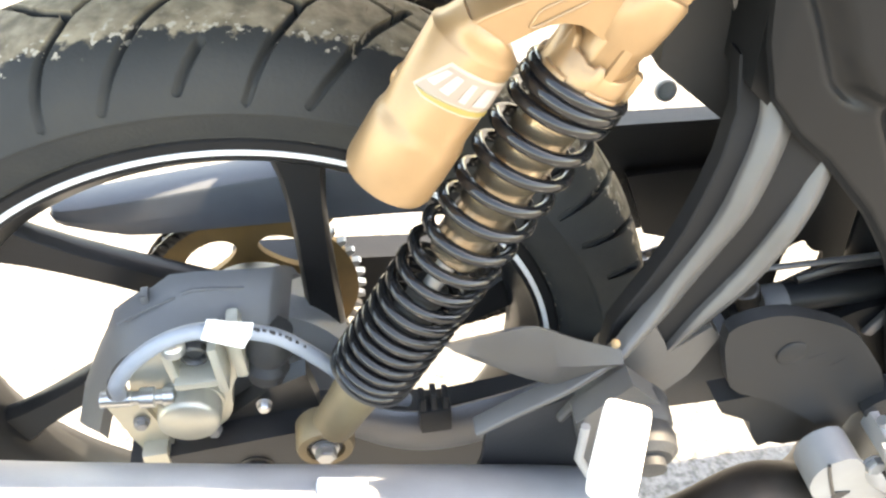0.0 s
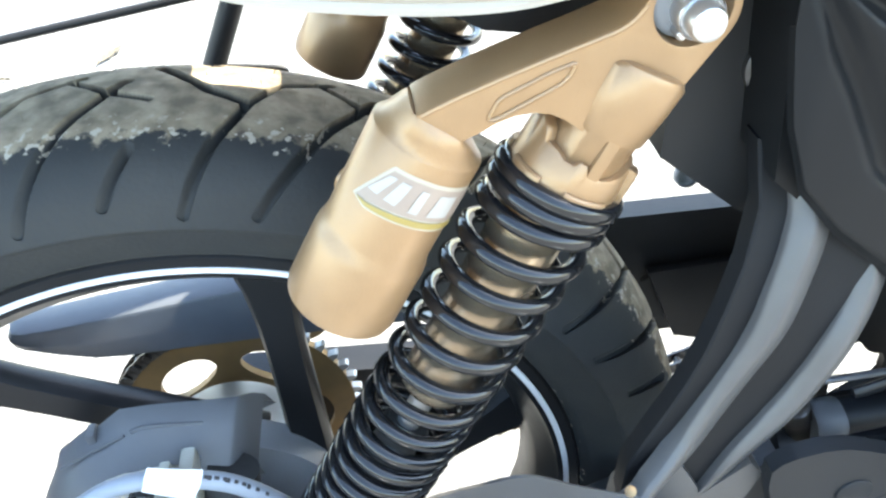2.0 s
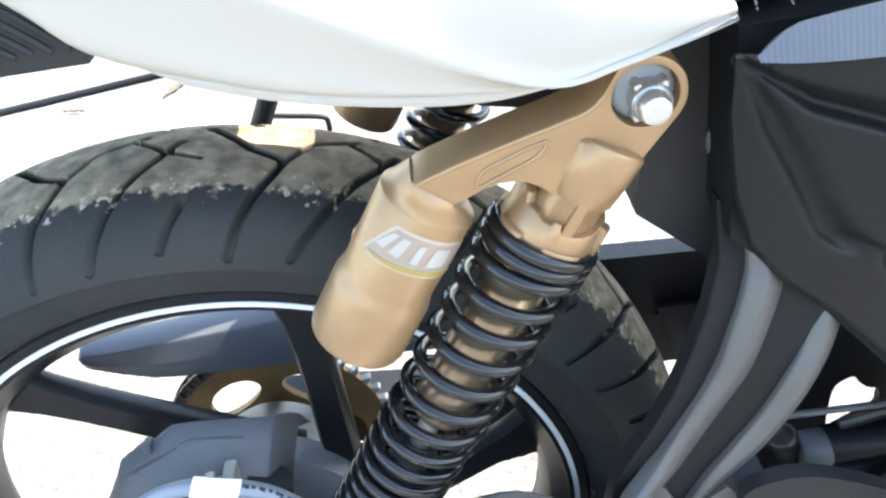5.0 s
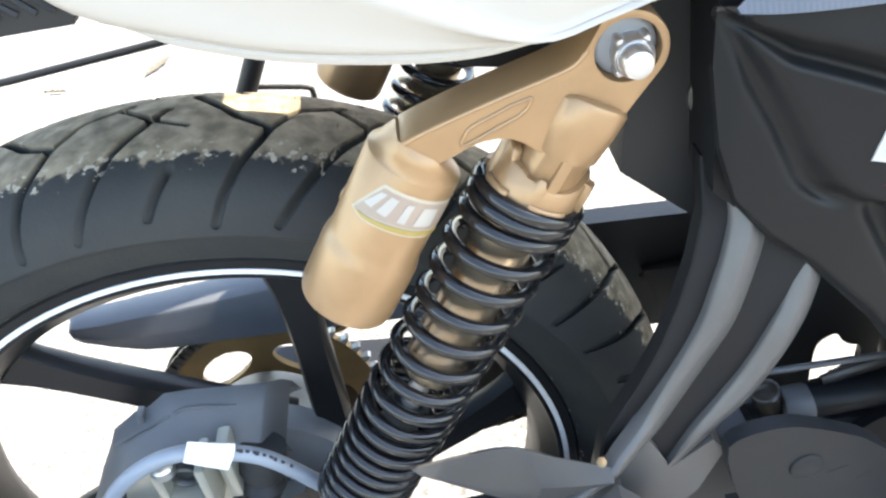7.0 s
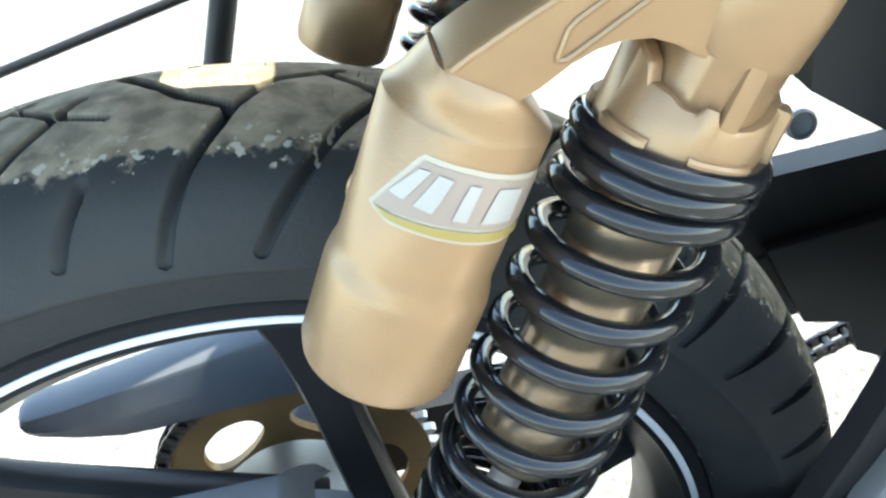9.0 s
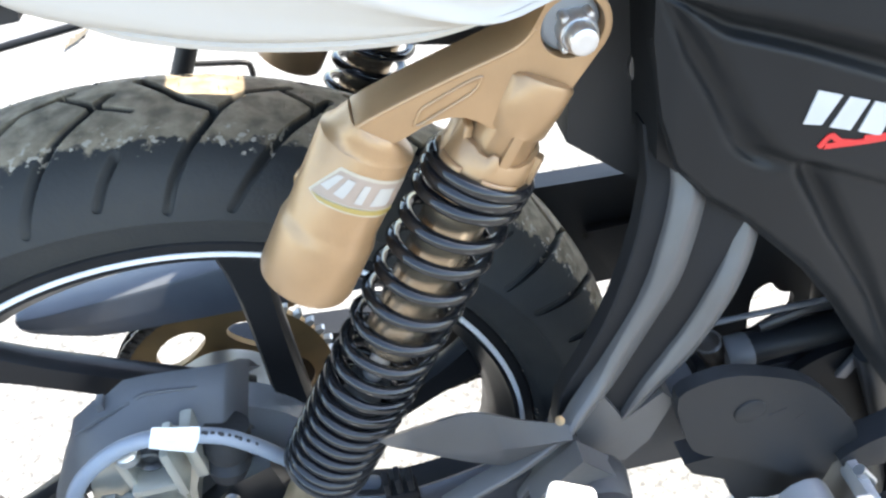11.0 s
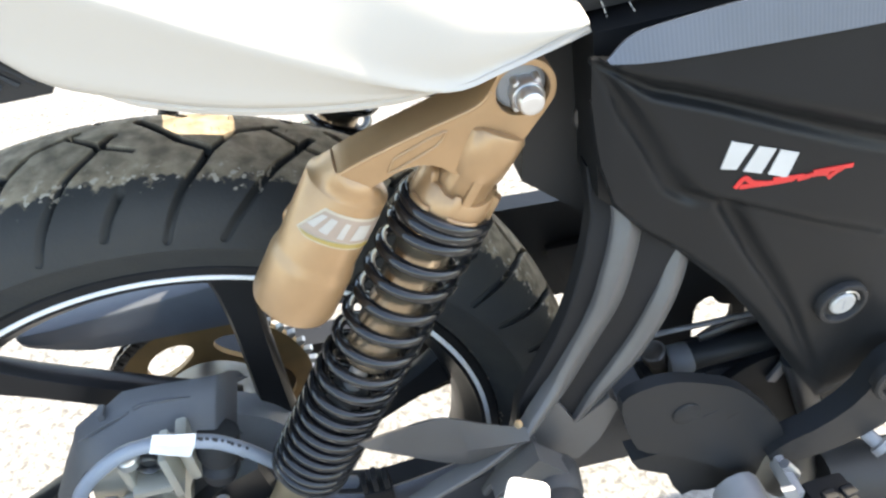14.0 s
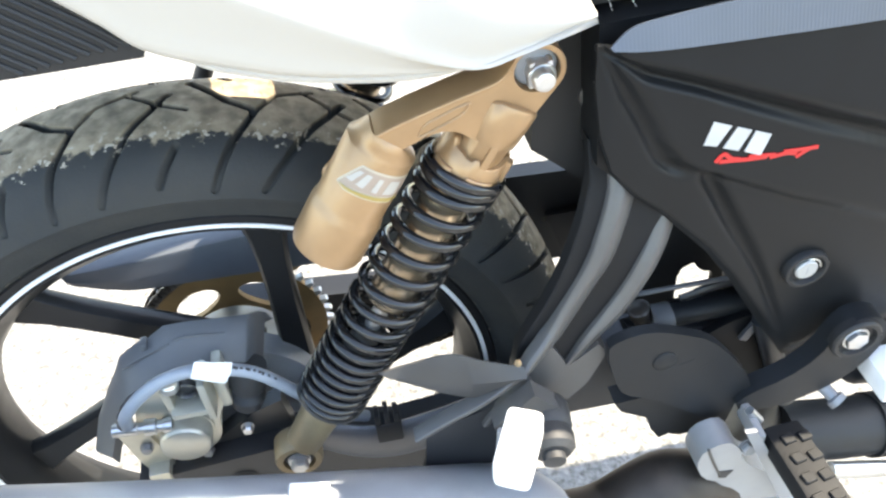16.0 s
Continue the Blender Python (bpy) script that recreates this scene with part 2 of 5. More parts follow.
def holed(outline, holes, y0, y1, bevel=0.0):
    """A plate like plate(), with holes cut through it."""
    bm = bmesh.new()
    loops = []
    for line in (outline, *holes):
        vs = [bm.verts.new((x, y0, z)) for x, z in line]
        loops.append([bm.edges.new((vs[i], vs[(i + 1) % len(vs)])) for i in range(len(vs))])
    bmesh.ops.triangle_fill(bm, use_beauty=True, use_dissolve=False, edges=[e for loop in loops for e in loop], normal=(0, -1, 0))
    rim_edges = [e for loop in loops for e in loop]
    res = bmesh.ops.extrude_face_region(bm, geom=bm.faces[:] + bm.edges[:] + bm.verts[:], use_keep_orig=True)
    bmesh.ops.translate(bm, vec=(0, y1 - y0, 0), verts=[g for g in res["geom"] if isinstance(g, bmesh.types.BMVert)])
    if bevel:
        bmesh.ops.recalc_face_normals(bm, faces=bm.faces)
        bmesh.ops.bevel(bm, geom=[e for e in rim_edges if e.is_valid], offset=bevel, segments=2, profile=0.6, affect="EDGES", clamp_overlap=True)
    return bm


def rounded(points, n=6):
    """A smooth closed outline through a few corner points (corner cutting)."""
    pts = [Vector(p) for p in points]
    for _ in range(n):
        pts = [q for i in range(len(pts)) for q in (pts[i].lerp(pts[(i + 1) % len(pts)], 0.25), pts[i].lerp(pts[(i + 1) % len(pts)], 0.75))]
    return [tuple(p) for p in pts]


def spline(points, n=8):
    """A smooth open line through points (Catmull-Rom)."""
    p = [Vector(q) for q in points]
    p = [2 * p[0] - p[1], *p, 2 * p[-1] - p[-2]]
    out = []
    for i in range(1, len(p) - 2):
        a, b, c, d = p[i - 1 : i + 3]
        for k in range(n):
            t = k / n
            out.append(0.5 * (2 * b + (c - a) * t + (2 * a - 5 * b + 4 * c - d) * t * t + (3 * b - a - 3 * c + d) * t**3))
    return [*out, p[-2]]


def sweep(line, radius, sides=12, flat=1.0, side=(0, 1, 0), caps=True):
    """A tube along a line. radius: a number, or one for each point; flat: its width across `side` over its height."""
    bm = bmesh.new()
    rings = []
    line = [Vector(p) for p in line]
    for i, p in enumerate(line):
        way = (line[min(i + 1, len(line) - 1)] - line[max(i - 1, 0)]).normalized()
        u = Vector(side)
        u = (u - way * u.dot(way)).normalized()
        v = way.cross(u)
        r = radius[i] if isinstance(radius, (list, tuple)) else radius
        rings.append([bm.verts.new(p + u * (r * flat * math.cos(a)) + v * (r * math.sin(a))) for a in (2 * math.pi * k / sides for k in range(sides))])
    for a, b in zip(rings, rings[1:]):
        for k in range(sides):
            bm.faces.new((a[k], a[(k + 1) % sides], b[(k + 1) % sides], b[k]))
    if caps:
        bm.faces.new(list(reversed(rings[0])))
        bm.faces.new(rings[-1])
    return bm


def lathe(start, way, profile, sides=32, close=False):
    """A turned body: profile is (distance along the way, radius) pairs."""
    bm = bmesh.new()
    way = Vector(way).normalized()
    u = way.orthogonal().normalized()
    v = way.cross(u)
    start = Vector(start)
    rings = []
    for s, r in profile:
        if r < 1e-6:
            rings.append([bm.verts.new(start + way * s)])
        else:
            rings.append([bm.verts.new(start + way * s + u * (r * math.cos(a)) + v * (r * math.sin(a))) for a in (2 * math.pi * k / sides for k in range(sides))])
    pairs = list(zip(rings, rings[1:])) + ([(rings[-1], rings[0])] if close else [])
    for a, b in pairs:
        for k in range(sides):
            j = (k + 1) % sides
            f = [a[k % len(a)], a[j % len(a)], b[j % len(b)], b[k % len(b)]]
            f = [q for i, q in enumerate(f) if q not in f[:i]]
            if len(f) > 2:
                bm.faces.new(f)
    return bm


def join(*meshes):
    """One bmesh out of several."""
    out = meshes[0]
    for bm in meshes[1:]:
        me = bpy.data.meshes.new("joined")
        bm.to_mesh(me)
        bm.free()
        out.from_mesh(me)
        bpy.data.meshes.remove(me)
    return out


# ---- builders, further ----
def hexbolt(centre, way, radius, height, washer=0.0, thickness=0.0015):
    """A hexagon head with a chamfered top and a flange, and a washer under it if given."""
    bm = lathe(centre, way, [(0, 0), (0, radius * 1.18), (height * 0.18, radius * 1.18), (height * 0.22, radius)], 24)
    head = lathe(centre, way, [(height * 0.2, radius), (height * 0.85, radius), (height, radius * 0.8), (height, 0.0)], 6)
    parts = [bm, head]
    if washer:
        parts.append(lathe(Vector(centre) - Vector(way).normalized() * thickness, way, [(0, 0), (0, washer), (thickness * 0.8, washer), (thickness, washer * 0.95), (thickness, 0)], 32))
    return join(*parts)


def block(x0, x1, y0, y1, z0, z1, bevel=0.002, segments=2):
    bm = bmesh.new()
    bmesh.ops.create_cube(bm, size=1, matrix=Matrix.Translation(((x0 + x1) / 2, (y0 + y1) / 2, (z0 + z1) / 2)) @ Matrix.Diagonal((x1 - x0, y1 - y0, z1 - z0, 1)))
    bmesh.ops.bevel(bm, geom=bm.edges[:], offset=bevel, segments=segments, profile=0.6, affect="EDGES")
    return bm


def turned(bm, matrix):
    bmesh.ops.transform(bm, matrix=matrix, verts=bm.verts)
    return bm


def loft(sections, closed=False):
    """A skin over rows of points."""
    bm = bmesh.new()
    rows = [[bm.verts.new(p) for p in row] for row in sections]
    for a, b in zip(rows, rows[1:]):
        n = len(a)
        for k in range(n if closed else n - 1):
            bm.faces.new((a[k], a[(k + 1) % n], b[(k + 1) % n], b[k]))
    return bm


def thick(bm, amount):
    """Gives a skin a thickness."""
    bmesh.ops.recalc_face_normals(bm, faces=bm.faces)
    bmesh.ops.solidify(bm, geom=bm.faces[:], thickness=amount)
    return bm


def patch(outline, across, radius, start, way, out, n=24, rise=0.0003):
    """A thin film on a cylinder: outline in degrees round it and metres along it, cut into columns."""
    way, out = Vector(way).normalized(), Vector(out).normalized()
    side = way.cross(out)
    lo, hi = min(a for a, s in outline), max(a for a, s in outline)
    bm = bmesh.new()
    rows = []
    for k in range(n + 1):
        a = lo + (hi - lo) * (0.002 + 0.996 * k / n)
        cuts = []
        for (a0, s0), (a1, s1) in zip(outline, outline[1:] + outline[:1]):
            if (a0 - a) * (a1 - a) <= 0 and a0 != a1:
                cuts.append(s0 + (s1 - s0) * (a - a0) / (a1 - a0))
        r = radius + rise
        rows.append([bm.verts.new(Vector(start) + way * s + (out * math.cos(radians(a)) + side * math.sin(radians(a))) * r) for s in (min(cuts), max(cuts))])
    for p, q in zip(rows, rows[1:]):
        bm.faces.new((p[0], p[1], q[1], q[0]))
    return bm


# ---- ground ----
bm = bmesh.new()
bmesh.ops.create_grid(bm, x_segments=60, y_segments=60, size=60)
ground = part("ground", bm, GROUND)
tagged(ground, "pale sandy concrete ground in bright sun", "ground", kind="structure")


def dry_leaf(x, y, length, width, turn, name="dry_leaf"):
    pts = [(length * (k / 10 - 0.5), width * math.sin(math.pi * k / 10) * (1 + 0.3 * math.sin(k * 2.1)), 0.004 + 0.006 * math.sin(k * 1.3) ** 2) for k in range(11)]
    rows = [[(px, py, pz) for px, py, pz in pts], [(px, 0, 0.003) for px, py, pz in pts], [(px, -py * 0.8, pz * 0.7) for px, py, pz in pts]]
    ob = part(name, thick(turned(loft(rows), Matrix.Translation((x, y, 0.002)) @ pose(0, 0, 0, 0, 0, turn)), 0.001), LEAF)
    return tagged(ob, "curled dry brown leaf lying on the ground", "leaf", group="leaves on the ground")


# ---- motorcycle ----
bike = new("motorcycle")
tagged(bike, "parked motorcycle with black side panel and pearl white tail", "motorcycle")
AXLE = Vector((0, 0, 0.305))

# rear wheel: rim, tangential spokes, hub
rim_profile = [(-0.034, 0.2150), (-0.0375, 0.2170), (-0.0385, 0.2300), (-0.036, 0.2325), (-0.030, 0.2325), (-0.026, 0.221), (-0.012, 0.211), (0.012, 0.211), (0.026, 0.221), (0.030, 0.2325), (0.036, 0.2325), (0.0385, 0.230), (0.0375, 0.217), (0.034, 0.215), (0.024, 0.2055), (0.012, 0.2005), (-0.012, 0.2005), (-0.024, 0.2055)]
rim = part("rear_wheel", lathe(AXLE, (0, 1, 0), rim_profile, 128, close=True), ALLOY_BLACK, bike, "glossy black alloy rear wheel rim")
part("rim_stripe", lathe(AXLE, (0, 1, 0), [(-0.0384, 0.2203), (-0.0389, 0.2207), (-0.0391, 0.2236), (-0.0386, 0.2240), (-0.037, 0.2240), (-0.037, 0.2203)], 128, close=True), WHITE, rim, "white pinstripe round the rim")
for k in range(6):
    ang = radians(-90 + 60 * k)
    d = Vector((math.cos(ang), 0, math.sin(ang)))
    n = Vector((-math.sin(ang), 0, math.cos(ang)))  # axle lies on the -n side
    rows = []
    for t in range(9):
        f = t / 8
        mid = AXLE + n * (0.0605 - 0.0025 * f) - d * 0.199 * (1 - f)
        half = 0.0105 + 0.0035 * f + 0.011 * (1 - f) ** 7
        y0, y1 = -0.0110 - 0.003 * f, 0.0050 + 0.003 * f
        ring = []
        for u, y in ((-1, y0 + 0.006), (-0.75, y0), (0.75, y0), (1, y0 + 0.006), (1, y1 - 0.005), (0.75, y1), (-0.75, y1), (-1, y1 - 0.005)):
            ring.append(mid + n * half * u + Vector((0, y, 0)))
        rows.append(ring)
    bm = loft(rows, closed=True)
    part("spoke", bm, ALLOY_BLACK, rim)
part("hub", lathe(AXLE, (0, 1, 0), [(-0.045, 0.0), (-0.045, 0.030), (-0.040, 0.034), (-0.035, 0.055), (-0.028, 0.075), (-0.008, 0.078), (0.0, 0.060), (0.046, 0.052), (0.054, 0.046), (0.056, 0.0)], 48), HUB, rim, "dull silver cast hub")

# tyre with cut tread grooves and moulding whiskers
PITCH = 360 / 16
CUTS = [
    ((-6.1, -0.0564), (-4.5, -0.0513), (-2.6, -0.0413), (-0.7, -0.0271), (1.7, -0.0121), (2.9, -0.002), (4.0, 0.006)),
    ((-1.6, 0.014), (2.4, -0.004), (6.3, -0.0121)),
    ((2.2, -0.0551), (3.4, -0.050), (5.0, -0.0411)),
    ((9.4, -0.0565), (10.4, -0.0512), (11.8, -0.0407), (13.8, -0.0251), (14.8, -0.0138)),
    ((14.6, -0.0135), (11.2, -0.0044), (7.9, 0.0146), (6.5, 0.022)),
    ((15.0, -0.0135), (17.6, 0.0046), (22.3, 0.0163)),
    ((19.0, 0.0564), (20.5, 0.0513), (22.4, 0.0413), (24.3, 0.030)),
    ((6.0, 0.0565), (7.4, 0.0512), (9.2, 0.0407), (11.5, 0.028)),
]
key = [(-0.034, 0.2300), (-0.0395, 0.2330), (-0.0448, 0.2375), (-0.0458, 0.2395), (-0.0515, 0.2500), (-0.0558, 0.2590), (-0.0573, 0.2606), (-0.0575, 0.264), (-0.053, 0.280), (-0.042, 0.294), (-0.024, 0.302), (0, 0.305)]
dense = np.array([(p.x, p.z) for p in spline([(y, 0, r) for y, r in key], 40)])
run = np.concatenate([[0], np.cumsum(np.hypot(*np.diff(dense, axis=0).T))])
marks = np.concatenate([np.linspace(0, 0.036, 24)[:-1], np.linspace(0.036, run[-1], 110)])
half = [(float(np.interp(m, run, dense[:, 0])), float(np.interp(m, run, dense[:, 1]))) for m in marks]
prof = half + [(-y, r) for y, r in reversed(half[:-1])]
TURN = np.concatenate([np.arange(-46, 108, 0.125), np.arange(108, 313.9, 0.6)])  # finest where the tread lies open
NA = len(TURN)
prof_y = np.array([p[0] for p in prof])
prof_r = np.array([p[1] for p in prof])
arc = np.concatenate([[0], np.cumsum(np.hypot(np.diff(prof_y), np.diff(prof_r)))])
arc -= arc[len(prof) // 2]
upper = prof_r >= 0.262
cut_arc = lambda y: float(np.interp(y, prof_y[upper], arc[upper]))
TH, AR = np.meshgrid(TURN, arc, indexing="ij")
depth = np.zeros_like(TH)
for line in CUTS:
    wide = 0.0027 if len(line) != 3 or line[0][1] < -0.03 else 0.0019
    for (t0, y0), (t1, y1) in zip(line, line[1:]):
        a0, a1 = cut_arc(y0), cut_arc(y1)
        base = (TH - (t0 + t1) / 2 + PITCH / 2) % PITCH - PITCH / 2 + (t0 + t1) / 2
        px, py = np.radians(base - t0) * 0.298, AR - a0
        dx, dy = math.radians(t1 - t0) * 0.298, a1 - a0
        f = np.clip((px * dx + py * dy) / (dx * dx + dy * dy), 0, 1)
        dist = np.hypot(px - f * dx, py - f * dy)
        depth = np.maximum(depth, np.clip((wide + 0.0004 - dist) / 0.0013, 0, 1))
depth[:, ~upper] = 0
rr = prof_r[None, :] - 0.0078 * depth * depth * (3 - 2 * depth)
yy = np.broadcast_to(prof_y[None, :], rr.shape)
th = np.radians(TH)
co = np.stack([rr * np.sin(th), yy, 0.305 + rr * np.cos(th)], -1).reshape(-1, 3)
M = len(prof)
quads = [(i * M + j, ((i + 1) % NA) * M + j, ((i + 1) % NA) * M + j + 1, i * M + j + 1) for i in range(NA) for j in range(M - 1)]
quads += [(i * M, i * M + M - 1, ((i + 1) % NA) * M + M - 1, ((i + 1) % NA) * M) for i in range(NA)]
me = bpy.data.meshes.new("tyre")
me.from_pydata([tuple(c) for c in co], [], quads)
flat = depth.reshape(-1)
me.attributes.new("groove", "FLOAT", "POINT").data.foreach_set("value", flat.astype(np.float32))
bm = bmesh.new()
bm.from_mesh(me)
bpy.data.meshes.remove(me)
rng = random.Random(4)
for k in range(46):  # whiskers
    a, y = rng.uniform(-40, 60), rng.choice((-0.02, -0.006, 0.004, 0.012, 0.02)) + rng.uniform(-0.003, 0.003)
    r = float(np.interp(y, prof_y[upper], prof_r[upper]))
    out = Vector((math.sin(radians(a)), y * 3 * 0.1, math.cos(radians(a)))).normalized()
    foot = Vector((r * math.sin(radians(a)), y, 0.305 + r * math.cos(radians(a))))
    tip = foot + out * rng.uniform(0.0015, 0.0045) + Vector((rng.uniform(-1, 1), rng.uniform(-1, 1), 0)) * 0.0012
    bm = join(bm, sweep([foot - out * 0.001, tip], [0.00032, 0.00012], 4))
part("tyre", bm, TYRE, rim, "black rubber tyre with a dusty brown crown")

# sprocket with teeth and oval windows, and the chain
SY = 0.068
STEPS, TEETH = 336, 42
teeth = [(r * math.sin(a), 0.305 + r * math.cos(a)) for a, r in ((2 * math.pi * i / STEPS, 0.0840 + 0.0068 * max(0.0, math.cos(TEETH * 2 * math.pi * i / STEPS)) ** 0.7) for i in range(STEPS))]
windows = [[(0.022 * math.sin(2 * math.pi * k / 32), 0.305 + 0.022 * math.cos(2 * math.pi * k / 32)) for k in range(32)]]
for w in range(5):
    mid = radians(-35 + 72 * w)
    oval = []
    for k in range(40):
        u, v = 0.0255 * math.cos(2 * math.pi * k / 40), 0.0135 * math.sin(2 * math.pi * k / 40)
        r, a = 0.0545 + v, mid + u / 0.0545
        oval.append((r * math.sin(a), 0.305 + r * math.cos(a)))
    windows.append(oval)
bm = holed(teeth, windows, SY - 0.003, SY + 0.003)
for face in bm.faces:
    spot = face.calc_center_median()
    face.material_index = int(math.hypot(spot.x, spot.z - 0.305) > 0.0852)
part("sprocket", bm, (SPROCKET, WORN_TEETH), rim, "gold-coloured chain sprocket with worn bright teeth", smooth=False)

chain = part("chain", sweep([(0.02, SY, 0.392), (0.55, SY, 0.375)], 0.0022, 6), STEEL, bike, "oily steel drive chain")
bm = bmesh.new()
for side in (-0.006, 0.004):
    bm = join(bm, plate([(0.0065 * math.cos(a) * (1 if abs(math.cos(a)) > 0.5 else 0.7) + (0.0042 if math.cos(a) > 0 else -0.0042), 0.0046 * math.sin(a)) for a in (2 * math.pi * k / 12 for k in range(12))], side, side + 0.002))
bm = join(bm, lathe((-0.00635, -0.008, 0), (0, 1, 0), [(0, 0), (0, 0.003), (0.016, 0.003), (0.016, 0)], 8), lathe((0.00635, -0.008, 0), (0, 1, 0), [(0, 0), (0, 0.003), (0.016, 0.003), (0.016, 0)], 8))
me = bpy.data.meshes.new("chain_link")
bm.to_mesh(me)
bm.free()
me.materials.append(CHAIN)
way = [Vector((0.0888 * math.cos(a), SY, 0.305 + 0.0888 * math.sin(a))) for a in (radians(86 + 184 * k / 40) for k in range(41))]
way = [Vector((0.55, SY, 0.375))] + way + [Vector((0.05, SY, 0.2190)), Vector((0.12, SY, 0.2265)), Vector((0.189, SY, 0.2395)), Vector((0.27, SY, 0.2610)), Vector((0.35, SY, 0.2860)), Vector((0.55, SY, 0.345))]
left = 0.0
for a, b in zip(way, way[1:]):
    seg = (b - a).length
    while left < seg:
        p = a.lerp(b, left / seg)
        d = (b - a).normalized()
        ob = new("chain_link", me)
        ob.parent = chain
        ob.matrix_local = Matrix.Translation(p) @ Matrix.Rotation(-math.atan2(d.z, d.x), 4, "Y")
        left += 0.0127
    left -= seg
rows = []
for x, near, far, crest, low in ((-0.1290, 0.0625, 0.0725, 0.4205, 0.4185), (-0.1280, 0.0590, 0.0765, 0.4222, 0.4160), (-0.1255, 0.0562, 0.0790, 0.4228, 0.4125), (-0.120, 0.0548, 0.0805, 0.4230, 0.4095), (-0.112, 0.0545, 0.0812, 0.4232, 0.4065), (-0.100, 0.0540, 0.0815, 0.4235, 0.4015), (-0.078, 0.0535, 0.082, 0.4255, 0.3945), (-0.058, 0.0530, 0.082, 0.4270, 0.3925), (-0.02, 0.0530, 0.082, 0.4300, 0.3915), (0.03, 0.0530, 0.082, 0.4335, 0.3895), (0.12, 0.0530, 0.082, 0.436, 0.385), (0.24, 0.0530, 0.082, 0.430, 0.375)):
    drop = crest - low
    row = [(x, near - 0.0005, low), (x, near - 0.002, crest - 0.62 * drop), (x, near - 0.001, crest - 0.55 * drop), (x, near, crest - 0.0035), (x, near + 0.0012, crest - 0.0010), (x, near + 0.004, crest), (x, (near + far) / 2, crest + 0.0015), (x, far - 0.002, crest), (x, far, crest - 0.003), (x, far, low)]
    rows.append(row)
part("chain_guard", thick(loft(rows), 0.002), GUARD, bike, "slate grey plastic chain guard")


# shock absorbers
def shock(y, out):
    """A shock absorber whose axis lies at y; out is the side that faces away from the wheel."""
    top = Vector((0.2365, y, 0.661))
    down = Vector((-0.507, 0, -0.862)).normalized()
    low = top + down * 0.3610
    side = Vector((0, out, 0))
    across = Vector((0.862, 0, -0.507)).normalized()
    yo = y + out * 0.0145
    # cast top: eye, arm to the reservoir
    mid = (0.2415, 0.6672)
    eye = [(mid[0] + 0.0163 * math.cos(radians(a)), mid[1] + 0.0163 * math.sin(radians(a))) for a in range(-36, 140, 11)]
    arm = eye + [(0.2262, 0.6715), (0.2225, 0.6677), (0.2180, 0.6650), (0.2080, 0.6620), (0.195, 0.6585), (0.172, 0.6517), (0.158, 0.6470), (0.1508, 0.6442), (0.1498, 0.6430), (0.1608, 0.6318), (0.1630, 0.6306), (0.1700, 0.6330), (0.1770, 0.6362), (0.183, 0.6378), (0.189, 0.6380), (0.195, 0.6366), (0.2000, 0.6335), (0.206, 0.628), (0.222, 0.618), (0.236, 0.634)]
    hole = [(mid[0] + 0.0128 * math.cos(radians(a)), mid[1] + 0.0128 * math.sin(radians(a))) for a in range(0, 360, 9)]
    bm = holed(arm, [hole], yo, y - out * 0.008, 0.0013)
    body = part("shock_absorber", bm, GOLD, bike, "bronze painted rear shock absorber with black coil spring")
    part("eye_back", lathe((mid[0], yo - out * 0.0200, mid[1]), side, [(0.0, 0.0), (0.0, 0.0140), (0.0080, 0.0140), (0.0080, 0.0)], 40), GOLD, body)
    rail = [(0.2262, 0.6715), (0.2225, 0.6677), (0.2180, 0.6650), (0.2080, 0.6620), (0.195, 0.6585), (0.172, 0.6517), (0.158, 0.6470), (0.1515, 0.6445)]
    part("arm_ridge", sweep(spline([(x, yo + out * 0.0001, z - 0.0012) for x, z in rail], 6), 0.0011, 8), GOLD, body)
    pocket = [(0.1738, 0.6385), (0.1780, 0.6455), (0.1955, 0.6525), (0.2040, 0.6548), (0.2020, 0.6505), (0.1985, 0.6475), (0.1762, 0.6380)]
    ring = [Vector((x, yo + out * 0.0002, z)) for x, z in pocket]
    line = [p for a, b in zip(ring, ring[1:] + ring[:1]) for p in (a.lerp(b, 0.10), a.lerp(b, 0.5), a.lerp(b, 0.90))]
    part("pocket_rim", sweep(line + line[:1], 0.0008, 6, caps=False), GOLD, body)
    # neck below the eye: a squared boss with a bowed upper end
    rows = []
    for f, r in ((0.0, 0.0140), (0.03, 0.0165), (0.09, 0.0176), (0.5, 0.0178), (0.95, 0.0178), (1.0, 0.0168)):
        ring = []
        for k in range(64):
            a = 2 * math.pi * k / 64
            c, d = math.cos(a), math.sin(a)
            p = 4.2 - 1.9 * f
            wide = (abs(c) ** p + abs(d) ** p) ** (-1 / p)
            start = 0.0166 - 0.0022 * max(0.0, c * wide) ** 2
            s = start + (0.0425 - start) * f
            ring.append(top + down * s + across * 0.0012 + side * (c * wide * (r + (0.0028 if c > 0 else 0.0006) - 0.0026 * (d * wide) ** 2)) + across * (d * wide * (r - 0.0012)))
        rows.append(ring)
    rows.append([top + down * 0.070 + (side * math.cos(2 * math.pi * k / 64) + across * math.sin(2 * math.pi * k / 64)) * 0.0160 for k in range(64)])
    bm = loft(rows, closed=True)
    bm.faces.new([v for v in bm.verts[:64]])
    part("neck", bm, GOLD, body)
    # stepped preload collar, angles towards the reservoir
    step_at = (-180, -110, -62, -44, -30, -24, -4, 6, 10, 19, 23, 33, 44, 60, 66, 80, 110, 180)
